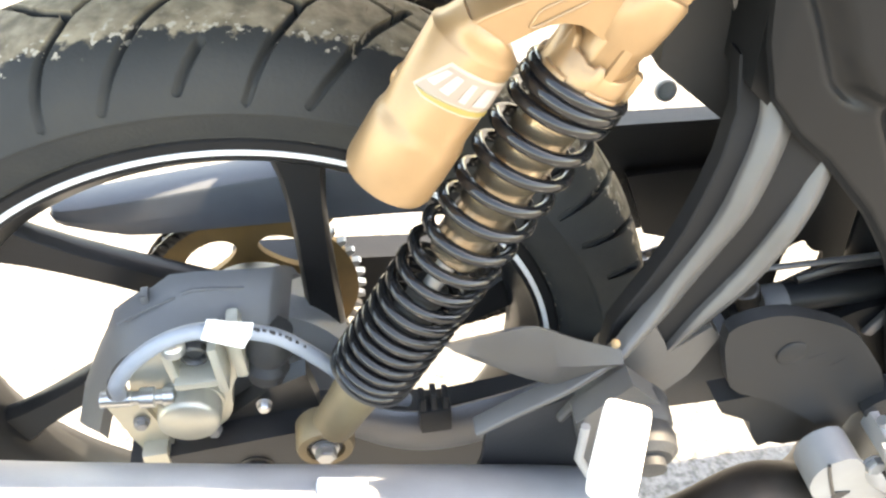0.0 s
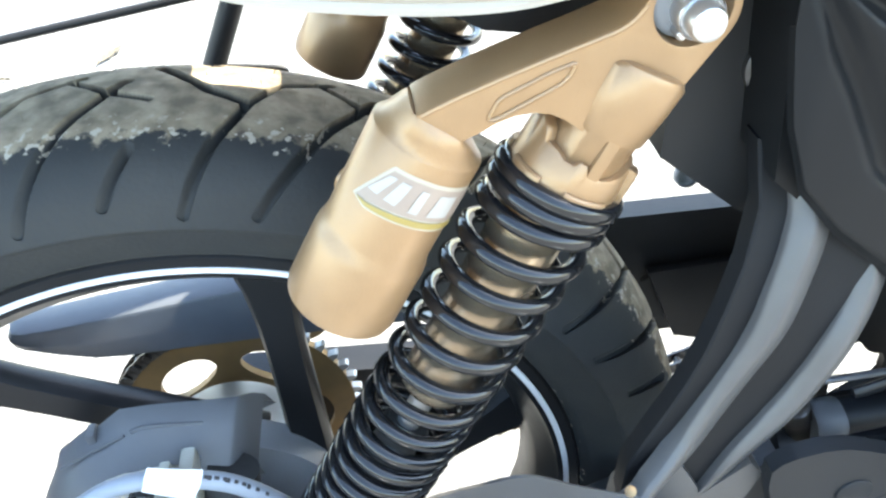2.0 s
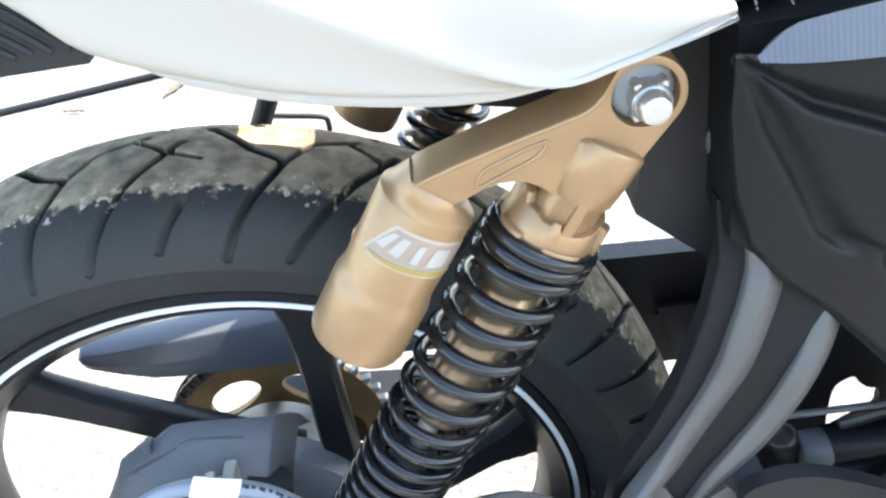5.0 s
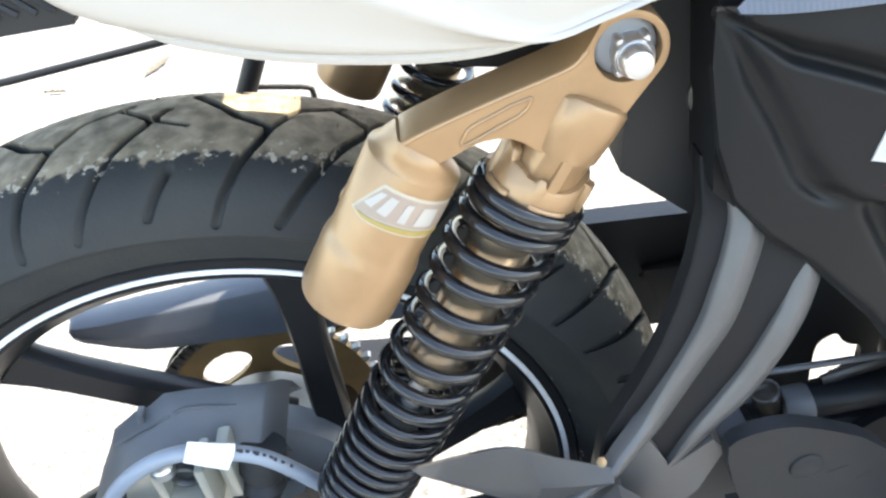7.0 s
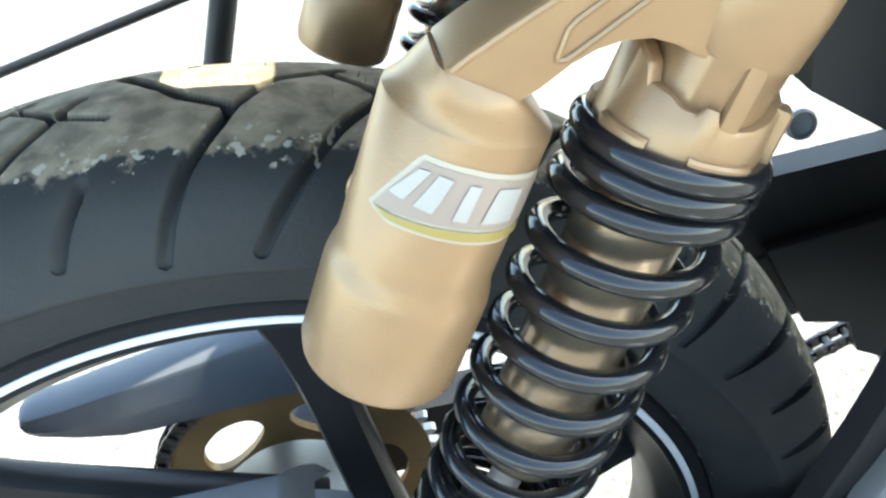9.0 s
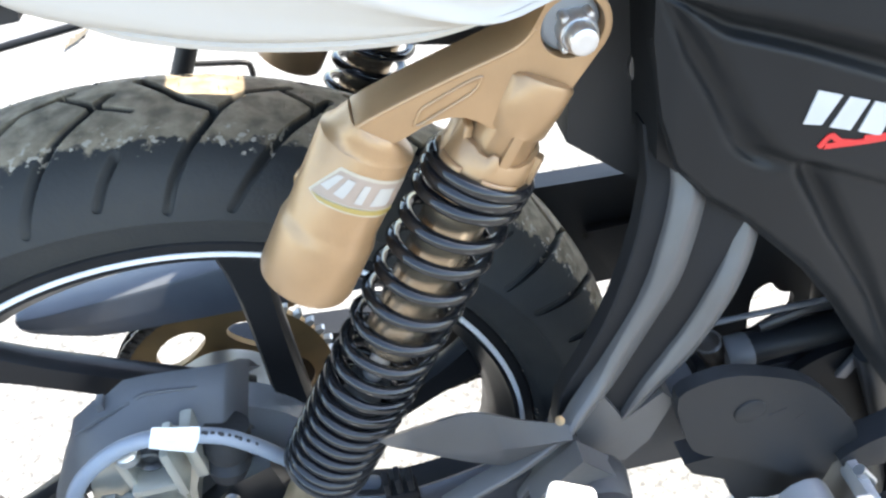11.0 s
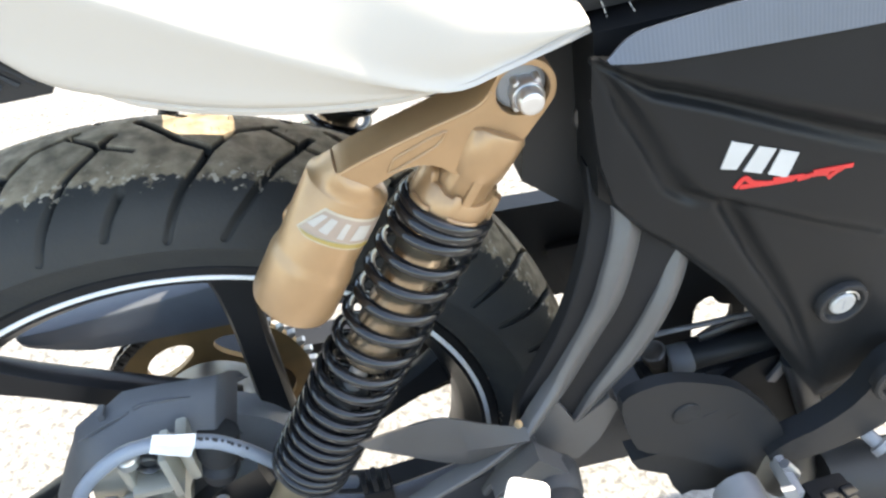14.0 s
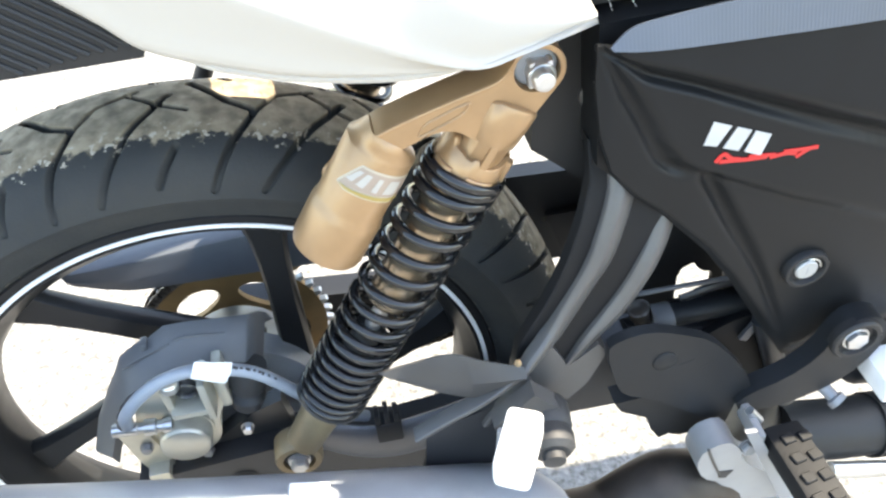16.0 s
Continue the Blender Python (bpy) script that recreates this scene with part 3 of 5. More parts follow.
    step_s = (0.046, 0.0480, 0.0515, 0.0540, 0.0555, 0.0562, 0.0568, 0.0560, 0.0530, 0.0528, 0.0550, 0.0552, 0.0535, 0.0528, 0.0485, 0.0460, 0.0455, 0.046)
    bm = bmesh.new()
    n = 144
    rows = [[], [], [], [], [], []]
    for k in range(n):
        deg = -180 + 360 * k / n
        a = radians(deg)
        s_top = float(np.interp(deg, step_at, step_s))
        rad = side * math.cos(a) - across * math.sin(a)
        for row, (s, r) in zip(rows, ((s_top, 0.0160), (s_top, 0.0198), (s_top + 0.0010, 0.0206), (0.063, 0.0214), (0.0702, 0.0218), (0.0702, 0.0160))):
            row.append(bm.verts.new(top + down * s + rad * r))
    for a, b in zip(rows, rows[1:]):
        for k in range(n):
            bm.faces.new((a[k], a[(k + 1) % n], b[(k + 1) % n], b[k]))
    collar = part("preload_collar", bm, GOLD, body)
    for deg, span in ((62, 19), (-6, 23), (-64, 9), (-115, 20), (-165, 20), (130, 20)):
        bm = bmesh.new()
        rows = []
        for k in range(9):
            a = radians(deg + span * (k / 4 - 1))
            rad = side * math.cos(a) - across * math.sin(a)
            edge = 0.0006 if k in (0, 8) else 0.0
            high = 0.0520 if span < 10 else 0.0642
            rows.append([bm.verts.new(top + down * s + rad * (r - edge)) for s, r in ((high, 0.0200), (high, 0.0228), (high + 0.0007, 0.0236), (0.0694, 0.0238), (0.0702, 0.0230), (0.0702, 0.0200))])
        for p, q in zip(rows, rows[1:]):
            for i in range(5):
                bm.faces.new((p[i], p[i + 1], q[i + 1], q[i]))
        bm.faces.new(rows[0])
        bm.faces.new(rows[-1])
        part("tab", bm, GOLD, collar)
    rad = side * math.cos(radians(1)) + across * math.sin(radians(1))
    m = Matrix.Translation(top + down * 0.0488 + rad * 0.0178) @ Matrix((rad, down.cross(rad), down)).transposed().to_4x4()
    part("rib", turned(block(-0.002, 0.0026, -0.0026, 0.0026, -0.0085, 0.0085, 0.0012), m), GOLD, body)
    # spring with close end coils
    at = [0.0690, 0.0752, 0.0826, 0.0998, 0.1160, 0.1334, 0.1506, 0.1682, 0.1854, 0.2000, 0.2132, 0.2248, 0.2354, 0.2450, 0.2540, 0.2635, 0.2728, 0.2815, 0.2880]
    line = []
    for k in range(-20, (len(at) - 1) * 36 + 21):
        f = k / 36
        s = float(np.interp(f, range(len(at)), at))
        a = 2 * math.pi * f
        line.append(top + down * s + (side * math.cos(a) + across * (out * math.sin(a))) * 0.0231)
    part("spring", sweep(line, 0.0035, 14, side=down), SPRING, body, "glossy black coil spring")
    part("damper_tube", lathe(top, down, [(0.060, 0.0155), (0.184, 0.0155), (0.186, 0.0148), (0.187, 0.0)], 40), TUBE, body, "bronze tinted damper tube")
    part("piston_rod", lathe(top, down, [(0.18, 0.0055), (0.30, 0.0055)], 20), CHROME, body, "polished steel rod")
    part("bump_stop", lathe(top, down, [(0.212, 0.0), (0.212, 0.010), (0.216, 0.012), (0.225, 0.010), (0.234, 0.0125), (0.246, 0.011), (0.286, 0.0145)], 24), RUBBER, body)
    part("spring_seat", lathe(top, down, [(0.284, 0.012), (0.286, 0.0255), (0.292, 0.0262), (0.295, 0.0225), (0.296, 0.0)], 40), STEEL, body)
    # lower end
    part("lower_fork", lathe(top, down, [(0.289, 0.0), (0.289, 0.0170), (0.304, 0.0160), (0.330, 0.0145), (0.348, 0.0140), (0.355, 0.0)], 32), OLD_GOLD, body)
    part("lower_eye", lathe(low - side * 0.011, side, [(0.0, 0.012), (0.0, 0.0175), (0.002, 0.0190), (0.019, 0.0190), (0.022, 0.0175), (0.022, 0.0125), (0.017, 0.0115), (0.017, 0.0)], 36), OLD_GOLD, body)
    part("rubber_bush", lathe(low + side * 0.0055, side, [(0.0, 0.0), (0.0, 0.0118), (0.0035, 0.0110), (0.0040, 0.0)], 24), RUBBER, body)
    part("lower_bolt", hexbolt(low + side * 0.0105, side, 0.0070, 0.0075, 0.0088), CHROME, body, "plated hexagon bolt")
    # top fixing
    cup = Vector((mid[0], yo - out * 0.0058, mid[1]))
    part("washer", lathe(cup, side, [(-0.0035, 0.0), (-0.0035, 0.0122), (0.0, 0.0122), (0.0008, 0.0112), (0.0010, 0.0100), (0.0010, 0.0)], 40), ZINC, body, "dull grey zinc washer")
    nut = Vector((0.2432, yo - out * 0.0060, 0.6652))
    cap = part("upper_nut", lathe(nut, side, [(-0.0015, 0.0), (-0.0015, 0.0080), (0.0086, 0.0080), (0.0094, 0.0074), (0.0086, 0.0068), (0.0086, 0.0064), (0.0135, 0.0064), (0.0154, 0.0055), (0.0163, 0.0036), (0.0160, 0.0022), (0.0160, 0.0)], 32), CHROME, body, "bright domed top nut")
    for deg in (52, 128, 230, 310):
        spot = nut + side * 0.0050 + Vector((math.cos(radians(deg)), 0, math.sin(radians(deg)))) * 0.0080
        part("nut_lug", lathe(spot, side, [(-0.004, 0.0), (-0.004, 0.0022), (0.0014, 0.0021), (0.0024, 0.0013), (0.0026, 0.0)], 12), CHROME, cap)
    # reservoir: its shoulder lies at `can`
    fall = Vector((-0.623, 0, -1.0)).normalized()
    level = Vector((1.0, 0, -0.623)).normalized()
    can = Vector((0.1543, y - out * 0.003, 0.6258))
    tank = part("reservoir", lathe(can, fall, [(0.0, 0.0), (0.0, 0.0212), (0.0010, 0.0216), (0.0430, 0.0216), (0.0460, 0.0220), (0.0490, 0.0229), (0.0520, 0.0234), (0.0790, 0.0235), (0.0825, 0.0225), (0.0838, 0.0205), (0.0842, 0.0)], 64), GOLD, body, "bronze painted gas reservoir")
    root = Vector((0.1572, y + out * 0.00325, 0.6377))  # the arm's section above the reservoir
    rows = []
    for f in (0.0, 0.04, 0.15, 0.35, 0.6, 0.85, 1.0):
        ring = []
        for k in range(64):
            c, d = math.cos(2 * math.pi * k / 64), math.sin(2 * math.pi * k / 64)
            wide = (c**6 + d**6) ** (-1 / 6)
            low_p = can + (side * c + level * d) * (0.0215 - 0.0012 * min(1.0, f * 6))
            high_p = root + side * (c * wide * 0.0114) + Vector((0.0080, 0, -0.0066)) * (d * wide * 1.02)
            bow = math.sin(math.pi * f)
            ring.append(low_p.lerp(high_p, f) + (side * max(0.0, c) * 0.0016 + level * max(0.0, -d) * 0.0004 - fall * 0.0016) * bow)
        rows.append(ring)
    bm = loft(rows, closed=True)
    bm.faces.new(bm.verts[-64:])
    part("shoulder", bm, GOLD, body)
    spot = can + fall * 0.036 + (side * math.cos(radians(140)) - level * math.sin(radians(140))) * 0.0192
    part("valve_boss", lathe(spot, spot - can - fall * 0.036, [(0.0, 0.0), (0.0, 0.0085), (0.0030, 0.0080), (0.0040, 0.0060), (0.0042, 0.0)], 20), GOLD, body)
    if out < 0:
        frame_line = [(60, 0.0255), (32, 0.0064), (0, 0.0062), (-40, 0.0070), (-66, 0.0080), (-66, 0.0275), (-40, 0.0272), (-22, 0.0268), (0, 0.0266), (20, 0.0268), (42, 0.0275)]
        inner = [(55.5, 0.0250), (30.5, 0.0080), (0, 0.0078), (-40, 0.0086), (-66, 0.0096), (-66, 0.0228), (-40, 0.0224), (-20, 0.0222), (0, 0.0222), (20, 0.0228), (40, 0.0240)]
        part("label", patch(frame_line, 0, 0.0216, can, fall, side, 44, 0.0002), CREAM_INK, tank, "six-sided sticker with white shapes and a yellow line")
        part("label_ground", patch(inner, 0, 0.0216, can, fall, side, 44, 0.0004), GREY_INK, tank)
        part("label_line", patch([(55, 0.0250), (40, 0.0246), (20, 0.0236), (0, 0.0230), (-22, 0.0230), (-40, 0.0232), (-66, 0.0236), (-66, 0.0262), (-40, 0.0260), (-22, 0.0257), (0, 0.0256), (20, 0.0258), (42, 0.0264)], 0, 0.0216, can, fall, side, 40, 0.0006), YELLOW, tank)
        for quad in ([(46, 0.0192), (31, 0.0100), (24, 0.0098), (35, 0.0194)], [(28, 0.0196), (19, 0.0098), (10, 0.0100), (15, 0.0200)], [(3, 0.0202), (0, 0.0102), (-8, 0.0102), (-7, 0.0202)], [(-16, 0.0202), (-18, 0.0104), (-40, 0.0108), (-40, 0.0202)]):
            part("label_shape", patch(quad, 0, 0.0216, can, fall, side, 6, 0.0008), PALE_INK, tank)
    return body


shock(-0.116, -1)
shock(0.116, 1)

# swing arm
arm = [(-0.09, 0.282), (-0.08, 0.325), (0.03, 0.334), (0.075, 0.330), (0.13, 0.315), (0.20, 0.322), (0.26, 0.345), (0.31, 0.372), (0.38, 0.385), (0.46, 0.375), (0.46, 0.330), (0.36, 0.300), (0.28, 0.302), (0.245, 0.285), (0.20, 0.245), (0.05, 0.252)]
swing = part("swingarm", plate(arm, -0.100, -0.066, 0.006, 3), SWING, bike, "black painted swing arm")
far_arm = [(-0.02, 0.285), (-0.02, 0.318), (0.14, 0.300), (0.24, 0.292), (0.30, 0.296), (0.30, 0.240), (0.24, 0.225), (0.05, 0.252)]
part("far_beam", plate(far_arm, 0.090, 0.118, 0.006, 3), ALLOY_BLACK, swing)
part("cross_beam", sweep([(0.36, -0.08, 0.318), (0.36, 0.1, 0.318)], 0.02, 16), ALLOY_BLACK, swing)
part("axle_nut", hexbolt((0.0, -0.100, 0.300), (0, -1, 0), 0.011, 0.006), STEEL, bike)
bar = spline([(0.072, -0.100, 0.340), (0.101, -0.104, 0.327), (0.128, -0.106, 0.323), (0.163, -0.106, 0.328), (0.198, -0.106, 0.340), (0.235, -0.106, 0.362)], 8)
part("brake_strut", sweep(bar, [0.016 + 0.007 * math.sin(math.pi * k / 40) for k in range(len(bar))], 12, flat=0.3), BAR, bike, "grey curved bracket above the swing arm")
part("strut_bolt", hexbolt((0.192, -0.110, 0.350), (0.3, -0.7, 0.5), 0.0065, 0.007), GUARD, bike)
clip = part("hose_clip", block(0.116, 0.137, -0.118, -0.104, 0.338, 0.362, 0.002), PLASTIC, bike, "black plastic clip with prongs")
for k in range(3):
    part("prong", block(0.1165 + 0.0075 * k, 0.1205 + 0.0075 * k, -0.117, -0.106, 0.358, 0.374 + 0.003 * (k % 2), 0.001), PLASTIC, clip)

# brake caliper with cover, hose and tag
top_edge = [(-0.124, -0.052, 0.316), (-0.108, -0.051, 0.355), (-0.088, -0.050, 0.390), (-0.0765, -0.050, 0.408), (-0.0690, -0.050, 0.4220), (-0.0510, -0.050, 0.4345), (-0.0417, -0.050, 0.4370), (-0.0280, -0.050, 0.4465), (-0.0130, -0.050, 0.4465), (0.012, -0.050, 0.4440), (0.0345, -0.050, 0.4420)]
low_edge = [(-0.100, -0.078, 0.335), (-0.086, -0.078, 0.368), (-0.073, -0.078, 0.398), (-0.064, -0.078, 0.408), (-0.056, -0.078, 0.4120), (-0.0425, -0.078, 0.4190), (-0.0315, -0.078, 0.4215), (-0.0205, -0.078, 0.4225), (-0.0105, -0.078, 0.4215), (0.010, -0.078, 0.4185), (0.0265, -0.078, 0.4160)]
skin = []
for (x0, y0, z0), (x1, y1, z1) in zip(top_edge, low_edge):
    f0 = Vector((x0, y0, z0))
    f1 = Vector((x1, y1, z1))
    skin.append([Vector((x0 + 0.002, -0.042, z0 - 0.014)), f0 + Vector((0, 0.0025, -0.0012)), f0.lerp(f1, 0.06), f0.lerp(f1, 0.35) + Vector((0, -0.0008, 0.0006)), f0.lerp(f1, 0.7) + Vector((0, -0.0008, 0.0006)), f1, f1 + Vector((0.001, 0.004, -0.014))])
edge_col = skin[-1]
skin.append([p + Vector((0.0022, 0.0012, -0.0008)) for p in edge_col])
skin.append([p + Vector((0.0070, 0.010, -0.009)) for p in edge_col])
skin.append([p + Vector((0.0110, 0.018, -0.020)) for p in edge_col])
box = part("caliper_cover", thick(loft(skin), 0.0025), GREY_PLASTIC, bike, "matt grey plastic cover over the brake")
part("cover_rib", sweep(spline([(-0.0215, -0.0600, 0.4395), (-0.012, -0.0590, 0.4408), (0.0165, -0.0585, 0.4362)], 4), 0.0012, 6), GREY_PLASTIC, box)
part("cover_crease", sweep(spline([(-0.0640, -0.0635, 0.4235), (-0.045, -0.0625, 0.4315), (-0.0250, -0.0610, 0.4385)], 4), 0.0009, 6), GREY_PLASTIC, box)
part("cover_lug", block(-0.0475, -0.0425, -0.0575, -0.048, 0.4300, 0.4385, 0.0012), GREY_PLASTIC, box)
cal_line = rounded([(-0.062, 0.398), (-0.054, 0.414), (-0.036, 0.424), (-0.006, 0.426), (0.012, 0.420), (0.013, 0.400), (-0.004, 0.374), (-0.006, 0.345), (-0.030, 0.326), (-0.056, 0.332), (-0.067, 0.365)], 2)
cal = part("brake_caliper", plate(cal_line, -0.086, -0.056, 0.004, 3), CALIPER, bike, "champagne anodised brake caliper")
part("piston_housing", lathe((-0.030, -0.078, 0.368), (0, -1, 0), [(0, 0), (0, 0.0215), (0.012, 0.0212), (0.0125, 0.0200), (0.024, 0.0198), (0.0265, 0.0190), (0.0280, 0.0170), (0.0282, 0.0)], 44), CALIPER, cal)
part("bridge", block(-0.030, -0.003, -0.106, -0.080, 0.4020, 0.4085, 0.002), CALIPER, cal)
part("bridge_web", block(-0.0045, 0.0015, -0.106, -0.08, 0.395, 0.436, 0.002), CALIPER, cal)
part("bridge_web", block(-0.033, -0.027, -0.100, -0.08, 0.402, 0.430, 0.002), CALIPER, cal)
part("side_lug", block(0.0045, 0.0130, -0.094, -0.070, 0.392, 0.433, 0.003), CALIPER, cal)
part("bore", lathe((-0.0155, -0.090, 0.4200), (0, -1, 0), [(0.0, 0.0), (0.0, 0.0085), (0.0050, 0.0085), (0.0058, 0.0070), (0.0040, 0.0055), (0.0020, 0.0050), (0.0020, 0.0)], 28), STEEL, cal, "dark recessed bore")
part("bleed_nipple", lathe((-0.026, -0.094, 0.428), (0.15, -0.2, 0.95), [(0, 0.0), (0, 0.0075), (0.008, 0.0075), (0.010, 0.0055), (0.013, 0.0050), (0.014, 0.0)], 18), SILVER, cal, "silver bleed nipple")
part("slide_pin", lathe((-0.079, -0.096, 0.392), (1, 0, -0.12), [(0, 0), (0, 0.0050), (0.018, 0.0050), (0.019, 0.0042), (0.023, 0.0042), (0.0235, 0.0066), (0.0320, 0.0066), (0.033, 0.0048), (0.037, 0.0048), (0.0375, 0.0062), (0.044, 0.0062), (0.045, 0)], 20), SILVER, cal, "bright slide pin")
part("slide_bracket", plate([(-0.082, 0.384), (-0.060, 0.380), (-0.054, 0.350), (-0.050, 0.322), (-0.070, 0.320), (-0.076, 0.345)], -0.090, -0.082, 0.002), CALIPER, cal)
part("bracket_foot", block(-0.070, -0.053, -0.102, -0.086, 0.318, 0.334, 0.002), CALIPER, cal)
part("caliper_bolt", hexbolt((-0.064, -0.091, 0.358), (0, -1, 0), 0.0045, 0.005), ZINC, cal)
part("caliper_bolt", hexbolt((-0.022, -0.087, 0.334), (0, -1, 0.2), 0.0045, 0.006), ZINC, cal)
part("pin_boot", lathe((0.030, -0.078, 0.418), (-0.25, -0.2, -1), [(0, 0), (0, 0.014), (0.016, 0.0155), (0.024, 0.012), (0.030, 0.0145), (0.040, 0.011), (0.041, 0.0)], 24), RUBBER, cal, "black rubber boot")
part("mount_bracket", plate([(-0.02, 0.33), (0.02, 0.36), (0.045, 0.37), (0.05, 0.33), (0.03, 0.30), (-0.02, 0.30)], -0.080, -0.066, 0.003), STEEL, cal)
part("bracket_bolt", hexbolt((0.014, -0.084, 0.350), (0, -1, 0), 0.0045, 0.006), CHROME, cal)
hose_line = spline([(-0.066, -0.098, 0.398), (-0.060, -0.106, 0.4185), (-0.044, -0.107, 0.4378), (-0.0215, -0.107, 0.4520), (0.000, -0.107, 0.4555), (0.022, -0.107, 0.4500), (0.042, -0.106, 0.4370), (0.066, -0.103, 0.4010), (0.080, -0.098, 0.366), (0.11, -0.09, 0.34)], 8)
hose = part("brake_hose", sweep(hose_line, 0.0048, 14), HOSE, bike, "ribbed grey rubber brake hose")
for k in range(15):
    i = 36 + k
    d = (hose_line[i + 1] - hose_line[i]).normalized()
    up = (Vector((0, -0.35, 1)) - d * Vector((0, -0.35, 1)).dot(d)).normalized()
    at = Matrix.Translation(hose_line[i] + up * 0.0043 + d * 0.0008 * (k % 3)) @ Matrix((d, up.cross(d), up)).transposed().to_4x4()
    part("hose_mark", turned(block(-0.0011 - 0.0004 * (k % 2), 0.0011, -0.0009 - 0.0005 * (k % 3 == 0), 0.0010, -0.0006, 0.0006, 0.0002, 1), at), RUBBER, hose)
part("banjo", lathe((-0.072, -0.090, 0.384), (0.3, -0.35, 1), [(0, 0), (0, 0.006), (0.016, 0.0062), (0.019, 0.005), (0.030, 0.005), (0.030, 0.0)], 16), STEEL, hose)
tag_rows = [[(0.0030, -0.1085, 0.4660), (0.016, -0.1092, 0.4622), (0.0275, -0.1085, 0.4580)], [(0.0005, -0.1125, 0.4615), (0.0135, -0.1135, 0.4570), (0.0250, -0.1125, 0.4520)], [(0.0000, -0.1120, 0.4600), (0.0130, -0.1128, 0.4560), (0.0245, -0.1120, 0.4505)], [(-0.0030, -0.1120, 0.4535), (0.0090, -0.1125, 0.4470), (0.0185, -0.1115, 0.4405)]]
part("tag", thick(loft(tag_rows), 0.0008), WHITE, hose, "blank white paper tag wrapped round the hose", smooth=False)

# tail panel, its ribbed rear part and the dark underside
low_x = [0.268, 0.252, 0.230, 0.204, 0.164, 0.118, 0.085, 0.050, 0.029, -0.03, -0.12, -0.25]
low_z = [0.7000, 0.6935, 0.6865, 0.6815, 0.6835, 0.6920, 0.7030, 0.7185, 0.7400, 0.790, 0.830, 0.865]
rows = []
for x, z in zip(low_x, low_z):
    tall = min(0.12, 0.004 + (0.270 - x) * 1.05)
    f = min(1.0, tall / 0.10)
    fold = float(np.interp(x, (-0.25, 0.03, 0.06, 0.09, 0.13, 0.17, 0.205), (0.42, 0.42, 0.40, 0.36, 0.26, 0.13, 0.03)))
    inner = float(np.interp(x, (0.10, 0.20), (-0.088, -0.112)))
    reach = 0.1455
    section = [(-0.100 - 0.025 * (1 - f), z - 0.001), (-0.124 - 0.008 * (1 - f), z - 0.003), (-0.1385, z)]
    section += [(-0.1385 - 0.0070 * v, z + fold * tall * v) for v in (0.35, 0.7, 1.0)]
    bulge = float(np.interp(x, (0.12, 0.20), (0.0, 0.8)))
    for v in (0.08, 0.25, 0.5, 0.75, 1.0):
        h = fold + (1 - fold) * v
        flatter = -reach + (inner + reach) * v**1.15
        fuller = float(np.interp(h, (0.0, 0.06, 0.25, 0.5, 0.72, 0.9, 1.0), (-0.138, -0.1425, -0.146, -0.146, -0.140, -0.128, -0.112)))
        section.append((flatter + (fuller - flatter) * bulge, z + tall * h))
    fine_row = spline([(x, y, zz) for y, zz in section], 4)
    rows.append(fine_row)
smooth_rows = [[spline([r[k] for r in rows], 4)[i] for k in range(len(rows[0]))] for i in range(4 * (len(rows) - 1) + 1)]
tail = part("tail_panel", thick(loft(smooth_rows), 0.0025), CREAM, bike, "pearl white plastic tail panel")
# far-side mirror copy, unseen, there to shade the tyre crown
part("tail_panel", thick(loft([[(p[0], -p[1], p[2]) for p in row] for row in smooth_rows]), 0.0025), CREAM, bike, "pearl white plastic tail panel")
ribbed = part("ribbed_tail_trim", plate([(0.048, 0.7125), (0.050, 0.7180), (0.029, 0.739), (-0.03, 0.788), (-0.12, 0.828), (-0.2, 0.84), (-0.2, 0.74), (-0.022, 0.712)], -0.1335, -0.11, 0.002), PLASTIC, bike, "black ribbed plastic trim below the tail")
# tray and tongues are unseen, added to shade the tyre crown
part("crown_shade_tray", plate([(-0.20, 0.752), (-0.02, 0.728), (0.088, 0.717), (0.088, 0.723), (-0.02, 0.735), (-0.20, 0.760)], -0.105, 0.140, 0.002), PLASTIC, bike, "unseen black tray added to shade the tyre crown")
part("crown_shade_tongue", block(0.0865, 0.127, 0.0165, 0.075, 0.7212, 0.7262, 0.001, 1), PLASTIC, bike, "unseen black tray added to shade the tyre crown")
part("crown_shade_tongue", block(0.086, 0.27, -0.105, 0.018, 0.7205, 0.7255, 0.001, 1), PLASTIC, bike, "unseen black tray added to shade the tyre crown")
# far trim mirrored out of view, blocks sun from the crown
part("ribbed_tail_trim", plate([(0.048, 0.7125), (0.050, 0.7180), (0.029, 0.739), (-0.03, 0.788), (-0.12, 0.828), (-0.2, 0.84), (-0.2, 0.74), (-0.022, 0.712)], 0.11, 0.1335, 0.002), PLASTIC, bike, "black ribbed plastic trim below the tail")
edge_x, edge_z = (-0.2, -0.12, -0.03, 0.029, 0.050), (0.84, 0.828, 0.788, 0.739, 0.7180)
for k in range(1, 16):
    line = []
    for x in np.linspace(-0.2, 0.05, 40):
        z = float(np.interp(x, edge_x, edge_z)) - 0.0062 * k
        if z > 0.7135 + max(0.0, -0.02 - x) * 0.05:
            line.append((float(x), -0.1335, z))
    if len(line) > 3:
        part("rib", sweep(line, 0.0015, 6), PLASTIC, ribbed)
